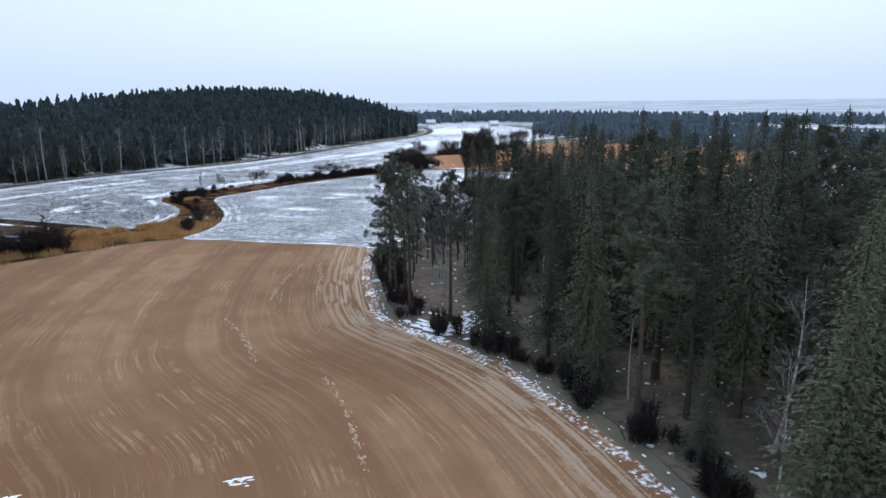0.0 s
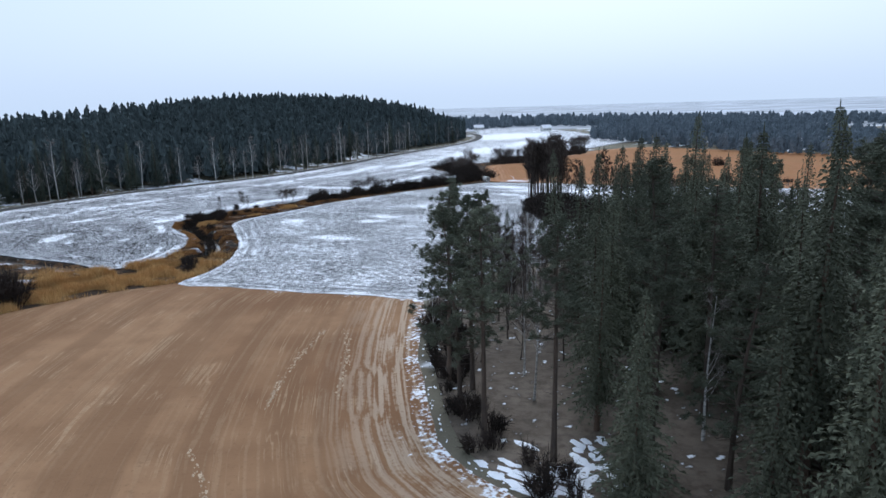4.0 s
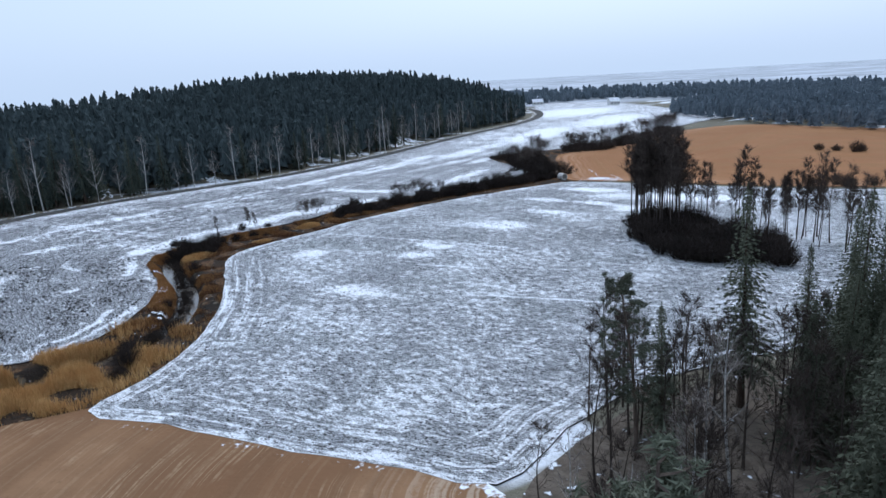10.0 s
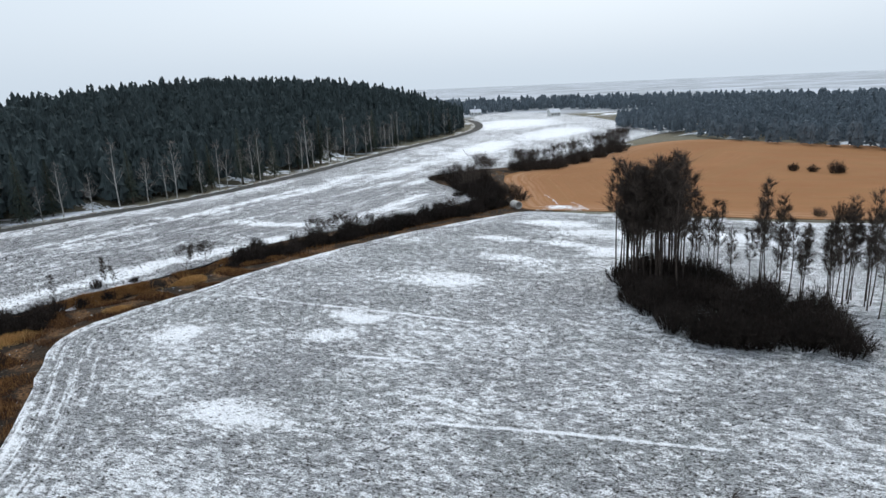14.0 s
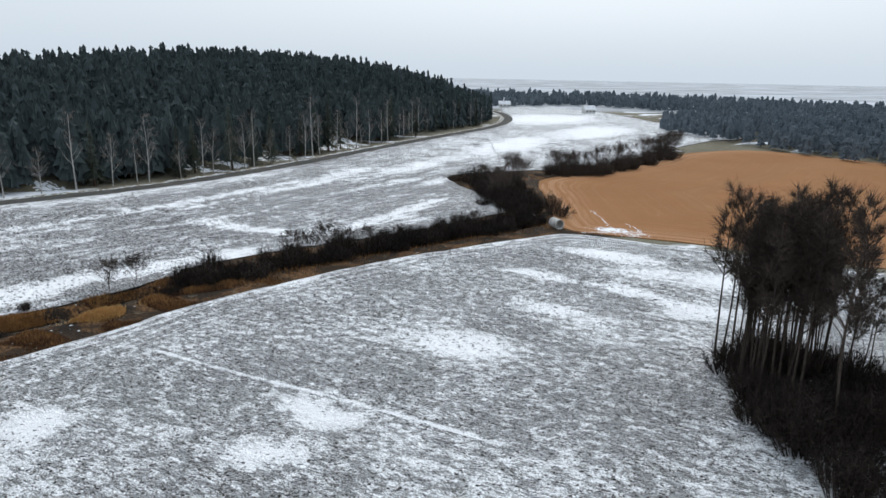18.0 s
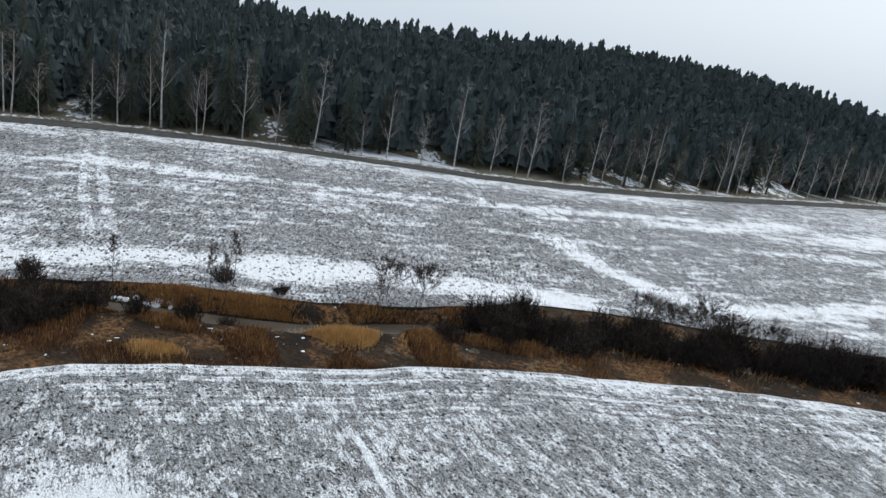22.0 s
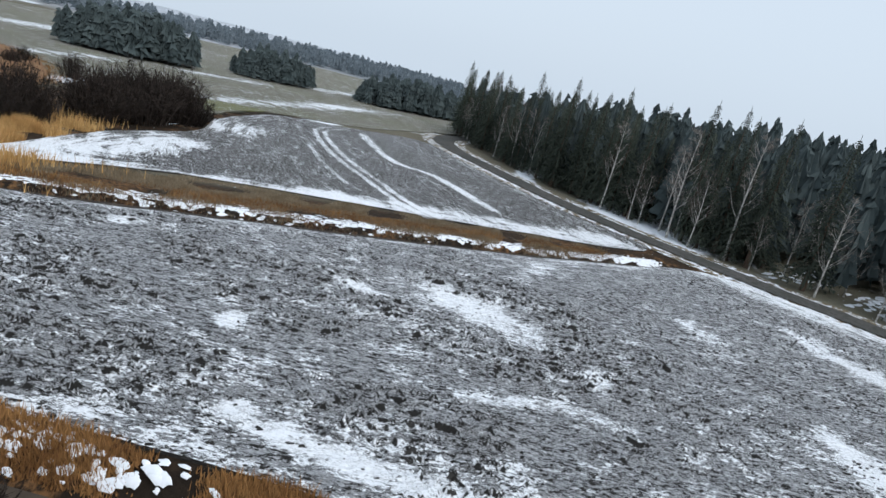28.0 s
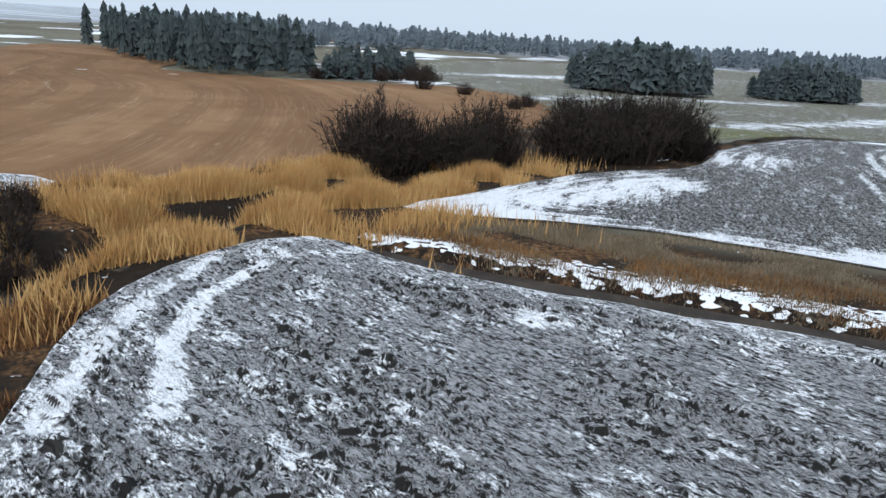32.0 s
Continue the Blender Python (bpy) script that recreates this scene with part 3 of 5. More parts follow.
def patch(x, y, cx, cy, rx, ry, turn=0.0):
    c, s = math.cos(turn), math.sin(turn)
    u, v = ((x - cx) * c + (y - cy) * s) / rx, (-(x - cx) * s + (y - cy) * c) / ry
    return np.clip(1.5 - np.sqrt(u * u + v * v) * 1.2, 0, 1)


def streak(x, y, a, b, half):
    d = line_distance(x, y, np.array([a, b], float))
    return np.clip(1.6 - d / half, 0, 1)


def ribbon(name, line, half, z, material, label, category, kind="structure", lift=None):
    """A strip along a line, with a slightly uneven edge."""
    rng = np.random.default_rng(7)
    v, f = [], []
    for i, p in enumerate(line):
        d = line[min(i + 1, len(line) - 1)] - line[max(i - 1, 0)]
        n = np.array([-d[1], d[0]]) / max(np.linalg.norm(d), 1e-6)
        for k in (-1, -0.4, 0.4, 1):
            w = half * (k + (rng.normal() * 0.05 if abs(k) == 1 else 0))
            q = p + n * w
            v.append((q[0], q[1], z + (0.0 if abs(k) == 1 else (lift or 0.0))))
        if i:
            b = 4 * i
            f += [(b - 4 + k, b - 3 + k, b + 1 + k, b + k) for k in range(3)]
    return tagged(mesh_object(name, v, f, material, smooth=True), label, category, kind=kind)


# ---- ground ----
def graded(lo, hi, fine, coarse, far):
    """Grid lines: fine inside lo..hi, growing outwards to far."""
    a = list(np.arange(lo, hi, fine))
    step, k = coarse, hi
    while k < far:
        a.append(k)
        k, step = k + step, step * 1.09
    step, k = coarse, lo - coarse
    while k > -far:
        a.insert(0, k)
        k, step = k - step, step * 1.09
    return np.array(a)


gx, gy = graded(-122, 8, 1.0, 3.0, 4200), graded(100, 300, 1.0, 3.0, 4200)
GX, GY = np.meshgrid(gx, gy)
GZ = terrain(GX, GY)
nx, ny = len(gx), len(gy)
quads = [(j * nx + i, j * nx + i + 1, (j + 1) * nx + i + 1, (j + 1) * nx + i) for j in range(ny - 1) for i in range(nx - 1)]
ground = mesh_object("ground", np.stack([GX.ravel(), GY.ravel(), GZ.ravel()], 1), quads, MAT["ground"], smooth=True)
bank = np.clip(1.15 - line_distance(GX.ravel(), GY.ravel(), LINE["creek"]) / 7.0, 0, 1)
bank = np.maximum(bank, np.clip(1.6 - line_distance(GX.ravel(), GY.ravel(), LINE["ditch"]) / 1.5, 0, 1))
close = np.maximum(np.clip(1.5 - line_distance(GX.ravel(), GY.ravel(), LINE["ditch"]) / 9.0, 0, 1), np.clip(1.6 - line_distance(GX.ravel(), GY.ravel(), LINE["creek"]) / 14, 0, 1))
ground.data.attributes.new("near", "FLOAT", "POINT").data.foreach_set("value", close.astype(np.float32))
ground.data.attributes.new("wet", "FLOAT", "POINT").data.foreach_set("value", bank.astype(np.float32))
# Mask for the painted haze: grows with distance from the fields.
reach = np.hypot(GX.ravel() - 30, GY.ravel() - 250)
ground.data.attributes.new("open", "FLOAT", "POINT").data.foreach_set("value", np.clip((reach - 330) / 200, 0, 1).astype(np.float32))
tagged(ground, "withered brown grassland with scattered snow between the fields", "ground", kind="structure")

field("brown_field", BROWN, 0.14, MAT["brown"], lambda x, y, d: np.where(d < 3, 0.2, 0.10) + 0.16 * np.clip(1 - line_distance(x, y, smooth_line(STAND_EDGE, 3)) / 3.4, 0, 1)
      + 0.26 * np.clip(1 - line_distance(x, y, smooth_line([(-52, 127), (-30, 122), (-13, 119)], 3)) / 1.6, 0, 1),
      "brown stubble field with pale curved wheel tracks", rim=STAND_EDGE)


def cover_w2(x, y, d):
    c = 0.51 + 0.28 * np.clip(1.2 - d / 1.0, 0, 1)
    for a in ((-36.2, 163, 5.4, 2.0, -0.25), (-18.4, 202.8, 5.6, 3.6, -0.2), (2.2, 239, 8.5, 2.8, -0.42), (-9.5, 228, 5.5, 1.8, -0.5), (1.5, 222.3, 6, 1.9, -0.55), (-49.6, 183, 2.4, 2.2, 0), (22, 226, 20, 4, -0.3), (-28.5, 187.6, 4.2, 1.7, -0.4), (-31, 182, 3.4, 1.6, 0.1), (-8, 214, 5, 1.6, -0.4), (9, 216, 5, 2.6, 0.2)):
        c = c + 0.46 * patch(x, y, *a)
    return c


field("snowy_crop_field", W2, 0.16, MAT["w2"], cover_w2, "winter crop field under thin patchy snow with dark clods")


def run(x, y, pts, half):
    """Snow along a bent line: 1 on it, 0 a little outside half its width."""
    return np.clip(1.6 - line_distance(x, y, smooth_line(pts, 3.0)) / half, 0, 1)


def cover_w3(x, y, d):
    road_side = line_distance(x, y, smooth_line(ROAD[5:13], 6.0))
    c = 0.38 + 0.05 * np.clip((y - 175) / 20, 0, 1) + np.where(y > 192, -0.14 * np.clip(1.2 - d / 3.5, 0, 1) * (road_side > 12), 0.22 * np.clip(1 - d / 1.6, 0, 1))
    c = c + 0.26 * np.clip(1.5 - np.maximum(road_side - 4, 0) / 5.0, 0, 1)
    c = c + 0.62 * run(x, y, [(-52, 232), (-58.5, 226), (-66, 218.6), (-72.6, 209)], 2.3) + 0.48 * run(x, y, [(-72.6, 209), (-78.6, 201), (-82.4, 191), (-83.8, 186)], 1.7) + 0.14 * run(x, y, [(-84, 183), (-83.6, 179.5), (-80, 175.5)], 1.6)
    c = c + 0.40 * run(x, y, [(-129, 178), (-119, 200), (-112, 214), (-104, 227), (-92, 244), (-80, 264), (-64, 298)], 1.2)
    c = c + 0.40 * run(x, y, [(-68, 252), (-56, 247.5), (-45.4, 246), (-36.4, 258.4), (-28, 279.7)], 1.9) + 0.2 * run(x, y, [(-124, 205), (-100, 226), (-84, 247)], 0.8)
    c = c + 0.22 * run(x, y, [(-116, 196), (-98, 218), (-80, 236), (-60, 262)], 0.9) + 0.18 * run(x, y, [(-108, 186), (-97, 204), (-84, 220)], 1.1)
    c = c + 0.34 * run(x, y, [(-76.6, 171.6), (-78.6, 176.2), (-82, 181)], 0.7) + 0.3 * run(x, y, [(-87.4, 174.3), (-92.3, 177.2), (-93.6, 180)], 0.7)
    for a in ((-97.6, 165.6, 6.6, 2.8, 1.75), (-91, 160.6, 2.6, 1.1, 2.0), (-80.6, 163.6, 1.7, 0.9, 0.6), (-81.2, 147.8, 1.6, 0.9, -0.4), (-116, 174, 4.2, 1.5, 1.3), (-74, 264.5, 5, 2, 0.8), (-112, 160, 5, 1.4, 0.35),
              (-48.7, 287.5, 7, 2, 1.0), (-40, 301.5, 8, 2, 1.1), (-62, 290, 18, 2.4, 1.1), (-40, 330, 30, 5, 1.2), (-97, 176, 2.2, 1.2, 0.8), (-104, 190, 5, 1.4, 1.0), (-92, 193, 4, 1.3, 0.9),
              (-10, 400, 40, 10, 1.2), (30, 470, 40, 16, 1.2), (10, 560, 50, 30, 1.2), (-30, 305, 10, 3, 1.2), (-55, 315, 16, 4, 1.2)):
        c = c + 0.36 * patch(x, y, *a)
    c = c + 0.34 * run(x, y, [(-65.3, 156), (-64.8, 150.5), (-64.8, 146.4), (-66.2, 142)], 0.4) + 0.34 * run(x, y, [(-68.4, 155), (-67, 150.5), (-67, 146.2), (-68.6, 142.8)], 0.42)
    return c + 0.18 * np.clip((y - 300) / 80, 0, 1)


field("snowy_ploughed_field", W3, 0.15, MAT["w3"], cover_w3, "ploughed dark field with patchy melting snow")


def lattice_noise(u, v, seed):
    """Smooth value noise in -1..1 on a unit lattice."""
    g = np.random.default_rng(seed).uniform(-1, 1, (256, 256))
    iu, iv = np.floor(u).astype(int), np.floor(v).astype(int)
    fu, fv = u - iu, v - iv
    fu, fv = fu * fu * (3 - 2 * fu), fv * fv * (3 - 2 * fv)
    a, b = g[iu % 256, iv % 256], g[(iu + 1) % 256, iv % 256]
    c, d = g[iu % 256, (iv + 1) % 256], g[(iu + 1) % 256, (iv + 1) % 256]
    return (a + (b - a) * fu) * (1 - fv) + (c + (d - c) * fu) * fv


def furrow_relief(name, outline, box, step, turn, z, material, cover, label, height):
    """Frozen plates of earth with narrow crevices between them, standing over the flat field."""
    line = smooth_line(outline, 2.5, True)
    xs, ys = np.arange(box[0], box[1], step), np.arange(box[2], box[3], step)
    X, Y = np.meshgrid(xs, ys)
    x, y = X.ravel(), Y.ravel()
    rim_near = np.where(inside(x, y, line), line_distance(x, y, line, True), 0)
    u, v = x * math.cos(turn) + y * math.sin(turn), -x * math.sin(turn) + y * math.cos(turn)
    wu, wv = u + 0.5 * lattice_noise(u * 0.7, v * 0.7, 1), v + 0.3 * lattice_noise(u * 0.8, v * 0.8, 2)
    crack = np.abs(lattice_noise(wu * 1.15, wv * 2.7, 3) + 0.5 * lattice_noise(wu * 2.7, wv * 5.4, 4))
    lumps = 0.5 * lattice_noise(wu * 1.7, wv * 3.7, 5) + 0.5 * lattice_noise(wu * 3.8, wv * 6.5, 6)
    gate = np.clip(0.62 + 1.1 * lattice_noise(u * 0.23, v * 0.33, 7), 0.12, 1)
    h = np.minimum(crack * 1.7, 0.55) * 0.24 * gate + np.maximum(lumps - 0.12, 0) * 0.26 * gate + 0.02 * lattice_noise(u * 5, v * 7, 8)
    fade = np.clip((rim_near - 0.4) / 1.2, 0, 1)
    for lo, hi, q in ((box[0], box[1], x), (box[2], box[3], y)):
        fade = fade * np.clip((q - lo) / 4, 0, 1) * np.clip((hi - q) / 4, 0, 1)
    h = 0.012 + np.maximum(h, 0) * height * fade
    nx, ny = len(xs), len(ys)
    k = (np.arange(ny - 1)[:, None] * nx + np.arange(nx - 1)).ravel()
    keep = (rim_near[k] > 0.3) & (rim_near[k + nx + 1] > 0.3) & (rim_near[k + 1] > 0.3) & (rim_near[k + nx] > 0.3)
    k = k[keep]
    faces = np.stack([k, k + 1, k + nx + 1, k + nx], 1)
    used = np.unique(faces)
    back_ = np.full(x.size, -1)
    back_[used] = np.arange(used.size)
    me = bpy.data.meshes.new(name)
    me.from_pydata(np.stack([x, y, z + h], 1)[used].tolist(), [], back_[faces].tolist())
    me.materials.append(material)
    me.shade_smooth()
    me.attributes.new("cover", "FLOAT", "POINT").data.foreach_set("value", cover(x[used], y[used], rim_near[used]).astype(np.float32))
    me.attributes.new("drift", "FLOAT", "POINT").data.foreach_set("value", drift_of(name, y[used]).astype(np.float32))
    return tagged(new(name, me), label, "field", kind="structure")


furrow_relief("ploughed_relief", W3, (-110, -60.5, 133, 188), 0.12, -0.75, 0.15, MAT["w3"], cover_w3, "rough frozen furrow slices with snow on top", 1.45)


def cover_w4(x, y, d):
    c = 0.33 + 0.16 * np.clip(1 - d / 2.0, 0, 1)
    c = c + 0.5 * streak(x, y, (-77.6, 130.7), (-98.2, 117.2), 3.0) + 0.4 * streak(x, y, (-84, 132.6), (-106, 139), 2.2) + 0.4 * streak(x, y, (-106, 139), (-138.6, 152.6), 2.6)
    return c + 0.3 * patch(x, y, -112.6, 103.4, 10, 5, 0.52)


field("furrowed_field", W4, 0.15, MAT["w4"], cover_w4, "furrowed field with melting snow beside the ditch")
MELT = "melting snow left in a wheel track across the field"
track_band(cover_w3, ((-131, 217.2), (-108, 207), (-84, 198.2)), 0.8, 0.15, MAT["w3"], 0.2, MELT, 2.0)
track_band(cover_w4, ((-144.7, 85.9), (-134.2, 93.7), (-123.8, 112.5), (-117.6, 129.5), (-114.6, 138.7), (-113.9, 145.1)), 0.7, 0.15, MAT["w4"], 0.34, MELT, 1.7)
track_band(cover_w4, ((-147.4, 88.2), (-133.8, 114), (-134.7, 123.8), (-127.4, 144.2)), 1.3, 0.15, MAT["w4"], 0.42, MELT)
track_band(cover_w4, ((-123.7, 104.9), (-115.9, 120.6), (-110.8, 133.9)), 0.6, 0.15, MAT["w4"], 0.3, MELT)
for pts in (((-48.5, 197.8), (-37, 193.3), (-28.5, 190.3), (-20, 187), (-12.7, 184)), ((-30.4, 176), (-22, 174), (-15.4, 172)), ((-20.6, 161), (-7, 158.6), (7.6, 155))):
    track_band(cover_w2, pts, 0.32, 0.16, MAT["w2"], 0.28, MELT)
field("tan_field", TAN, 0.15, MAT["tan"], lambda x, y, d: 0.12 + 0.5 * patch(x, y, 6, 256.5, 8, 3.6, -0.35) + 0.3 * patch(x, y, 16, 272, 5, 0.8, -0.3) + 0.25 * np.clip(1 - d / 2.0, 0, 1), "smooth orange-tan stubble field")


def cover_hill(x, y, d):
    c = np.full(x.shape, 0.20)
    for a in ((-142.1, 63.6, 40, 3.5, 0.47), (-180, 43.9, 30, 4, 0.32), (-108.7, 37.3, 26, 3, 0.62), (-152.2, 22.1, 20, 4, 0.22), (-204, 76.3, 30, 4, 0.22), (-130.2, -35.7, 60, 8, 0.42), (-214.4, -5.6, 30, 6, 0.32)):
        c = c + 0.5 * patch(x, y, *a)
    return c


field("pasture", [(-100.2, 58.5), (-102.1, 82.5), (-113.2, 91.2), (-121.5, 85.2), (-132.8, 78.8), (-154.2, 80.2), (-183.2, 70.7), (-232.4, 60.8), (-289.8, 35.7), (-307.7, -67.1), (-219.9, -127.1), (-103.1, -92.9), (-80.5, -29.8), (-86.5, 19.9)],
      0.1, MAT["hill"], cover_hill, "thawing greenish pasture with long snow streaks", step=5)
field("meadow_strip", [(-103.9, 81.2), (-106.7, 87.9), (-112.1, 90.3), (-121.4, 84.2), (-131.8, 78.4), (-125.3, 74.6), (-111.3, 75.3)], 0.13, MAT["meadow"], lambda x, y, d: 0.1 + 0 * x, "strip of mossy green meadow beside the bushes")
field("forest_floor", STAND, 0.08, MAT["floor"], lambda x, y, d: 0 * x, "forest floor of litter with patchy snow", "forest floor", step=6)

road_line = smooth_line(ROAD, 3.0)
ribbon("verge", road_line, 5.2, 0.10, MAT["verge"], "snowy grass verge along the gravel road", "verge")
ribbon("road", road_line, 2.6, 0.22, MAT["road"], "dark wet gravel road along the forest edge", "road", lift=0.06)
ribbon("creek_water", LINE["creek"], 1.4, -1.15, MAT["water"], "muddy brown water in a winding creek", "water")
ribbon("ditch_water", LINE["ditch"], 0.8, -0.5, MAT["soil"], "dark wet bottom of a field ditch", "ditch")


# ---- trees and shrubs ----
def spruce(seed, h, r, low=0.1, dense=1.0):
    """Trunk and crown of a spruce: drooping branches in whorls, with needle sprays."""
    rng = np.random.default_rng(seed)
    trunk, crown = Bag(), Bag()
    bend = rng.normal(scale=0.15, size=2)
    axis = lambda z: np.array([bend[0] * (z / h) ** 2, bend[1] * (z / h) ** 2, z])  # noqa: E731
    zs = np.linspace(0, h, 7)
    trunk.tube([axis(z) for z in zs], [max(0.016 * h * (1 - z / h), 0.015) + (0.05 if z == 0 else 0) for z in zs], 7)
    z = low * h
    while z < 0.985 * h:
        f = (z / h - low) / (1 - low)
        reach = r * (1 - f) ** 0.8 * rng.uniform(0.62, 1.15) + 0.14
        n = int((5 + 4 * (1 - f)) * dense)
        turn = rng.uniform(0, 6.28)
        for k in range(n):
            a = turn + 6.283 * k / n + rng.normal(scale=0.25)
            length = reach * rng.uniform(0.65, 1.1)
            out = np.array([math.cos(a), math.sin(a), 0])
            side = np.array([-out[1], out[0], 0])
            steps = max(2, int(length / 0.42))
            for j in range(steps):
                t = (j + 0.6) / steps
                drop = (0.10 - 0.42 * t * t - 0.1 * t) * length * (0.5 + 0.5 * (1 - f)) + (0.25 * f * t * length)
                p = axis(z) + out * t * length + (0, 0, drop)
                sc = 0.32 + 0.75 * (1 - f)
                w = rng.uniform(0.30, 0.52) * (1.15 - 0.5 * t) * sc
                for s in (-1, 1):
                    tip = p + out * rng.uniform(0.15, 0.5) * sc + side * s * w * rng.uniform(0.9, 1.6) + (0, 0, -rng.uniform(0.02, 0.24))
                    mid = p + side * s * w * 0.5 + out * 0.24 * sc + (0, 0, rng.uniform(-0.08, 0.06))
                    crown.face(p - out * 0.2 * sc, tip, mid)
                crown.face(p - side * 0.12, p + side * 0.12, p + out * 0.1 + (0, 0, -rng.uniform(0.2, 0.55) * sc))
        z += rng.uniform(0.26, 0.44) / dense * (0.55 + 0.6 * (1 - f))
    top = axis(h)
    for k in range(4):
        crown.blade(top - (0, 0, 0.5), top + (rng.normal(scale=0.05), rng.normal(scale=0.05), 0.45), 0.06, rng)
    return trunk.data, crown.data


def pine(seed, h, r, low=0.5):
    """Trunk with limbs, and crown of needle tufts, of a Scots pine."""
    rng = np.random.default_rng(seed)
    trunk, crown = Bag(), Bag()
    bend = rng.normal(scale=0.5, size=2)
    axis = lambda z: np.array([bend[0] * (z / h) ** 2, bend[1] * (z / h) ** 2, z])  # noqa: E731
    zs = np.linspace(0, h * 0.97, 8)
    trunk.tube([axis(z) for z in zs], [0.013 * h * (1 - 0.85 * z / h) + (0.05 if z == 0 else 0) for z in zs], 7)
    for k in range(9):
        z, a = rng.uniform(0.15, low) * h, rng.uniform(0, 6.28)
        p = axis(z)
        trunk.tube([p, p + np.array([math.cos(a), math.sin(a), rng.uniform(-0.2, 0.25)]) * rng.uniform(0.5, 1.6)], [0.035, 0.008], 3)
    for k in range(60):
        f = rng.uniform(0, 1) ** 0.9
        z, a = (low + (0.97 - low) * f) * h, rng.uniform(0, 6.28)
        length = r * (1 - 0.72 * f ** 1.5) * rng.uniform(0.5, 1.1)
        p = axis(z)
        q = p + np.array([math.cos(a) * length * 0.55, math.sin(a) * length * 0.55, length * rng.uniform(-0.05, 0.2)])
        e = p + np.array([math.cos(a) * length, math.sin(a) * length, length * rng.uniform(0.05, 0.45)])
        trunk.tube([p, q, e], [0.05, 0.035, 0.012], 3)
        for j in range(3 + int(length)):
            t = rng.uniform(0.35, 1.08)
            c = p + (e - p) * t + rng.normal(scale=0.22, size=3)
            size = rng.uniform(0.34, 0.62)
            for m in range(46):
                d = rng.normal(size=3)
                d[2] = d[2] * 0.55 + 0.25
                d /= np.linalg.norm(d)
                b = c + rng.normal(scale=0.10, size=3)
                crown.blade(b, b + d * size * rng.uniform(0.5, 0.95), 0.034, rng)
    return trunk.data, crown.data


def bare_tree(seed, h, spread, forks=16, white=True, twigs=6):
    """Trunk and branches of a leafless tree."""
    rng = np.random.default_rng(seed)
    trunk, crown = Bag(), Bag()
    bend, lean = rng.normal(scale=0.35, size=2), rng.normal(scale=0.25, size=2)
    axis = lambda z: np.array([lean[0] * z / h + bend[0] * math.sin(3.5 * z / h), lean[1] * z / h + bend[1] * math.sin(3 * z / h), z])  # noqa: E731
    zs = np.linspace(0, h * 0.96, 9)
    trunk.tube([axis(z) for z in zs], [(0.0105 if white or h < 14.5 else 0.0072) * h * (1 - 0.9 * z / h) + (0.04 if z == 0 else 0) for z in zs], 6)
    for k in range(forks):
        f = rng.uniform(0.24 if white or h < 14.5 else 0.42, 0.95)
        p, a = axis(f * h), rng.uniform(0, 6.28)
        length = spread * (1.25 - f) * rng.uniform(0.7, 1.2)
        out = np.array([math.cos(a), math.sin(a), 0])
        q = p + out * length * 0.45 + (0, 0, length * 0.55)
        e = p + out * length * 0.85 + (0, 0, length * rng.uniform(1.0, 1.5))
        trunk.tube([p, q, e], [0.0035 * h * (1.1 - f), 0.0022 * h * (1.1 - f), 0.008], 4)
        for j in range(5):
            t = rng.uniform(0.3, 1)
            b = p + (q - p) * min(2 * t, 1) + (e - q) * max(2 * t - 1, 0)
            d = out + rng.normal(scale=0.6, size=3) + (0, 0, 0.9)
            d *= length * rng.uniform(0.25, 0.5) / np.linalg.norm(d)
            crown.blade(b, b + d, 0.022, rng)
            for m in range(twigs):
                s = b + d * rng.uniform(0.25, 1)
                w = d / np.linalg.norm(d) + rng.normal(scale=0.55, size=3) + (0, 0, -0.15 if white else 0.25)
                crown.blade(s, s + w * rng.uniform(0.35, 0.85), 0.019, rng)
    return trunk.data, crown.data


def shrub(seed, h, r, stems=70):
    """Stems and twigs of a leafless thicket."""
    rng = np.random.default_rng(seed)
    stem, twig = Bag(), Bag()
    for k in range(stems):
        a, d = rng.uniform(0, 6.28), rng.uniform(0, 1) ** 0.6
        foot = np.array([math.cos(a), math.sin(a), 0]) * d * r * 0.55
        top = np.array([math.cos(a), math.sin(a), 0]) * d * r * rng.uniform(0.8, 1.15) + (0, 0, h * (1.05 - 0.45 * d * d) * rng.uniform(0.65, 1.05))
        mid = (foot + top) / 2 + rng.normal(scale=0.12, size=3)
        stem.blade(foot, mid + (top - mid) * 0.4, 0.05, rng)
        stem.blade(mid, top, 0.032, rng)
        for j in range(13):
            t = rng.uniform(0.2, 1)
            b = foot + (top - foot) * t
            w = (top - foot) / np.linalg.norm(top - foot) * 0.6 + rng.normal(scale=0.5, size=3)
            twig.blade(b, b + w * rng.uniform(0.3, 0.8), 0.030, rng)
    return stem.data, twig.data


def thing(name, parts, label, category, group=""):
    """A top-level thing with its parts: (name, data, material) each."""
    root = new(name)
    for part_name, data, material in parts:
        part(part_name, data, material, root)
    return tagged(root, label, category, group)


def placed(m_xyz, turn, size, lean=0.0):
    x, y, z = m_xyz
    return Matrix.Translation((x, y, z)) @ Euler((lean, 0, turn)).to_matrix().to_4x4() @ Matrix.Scale(size, 4)


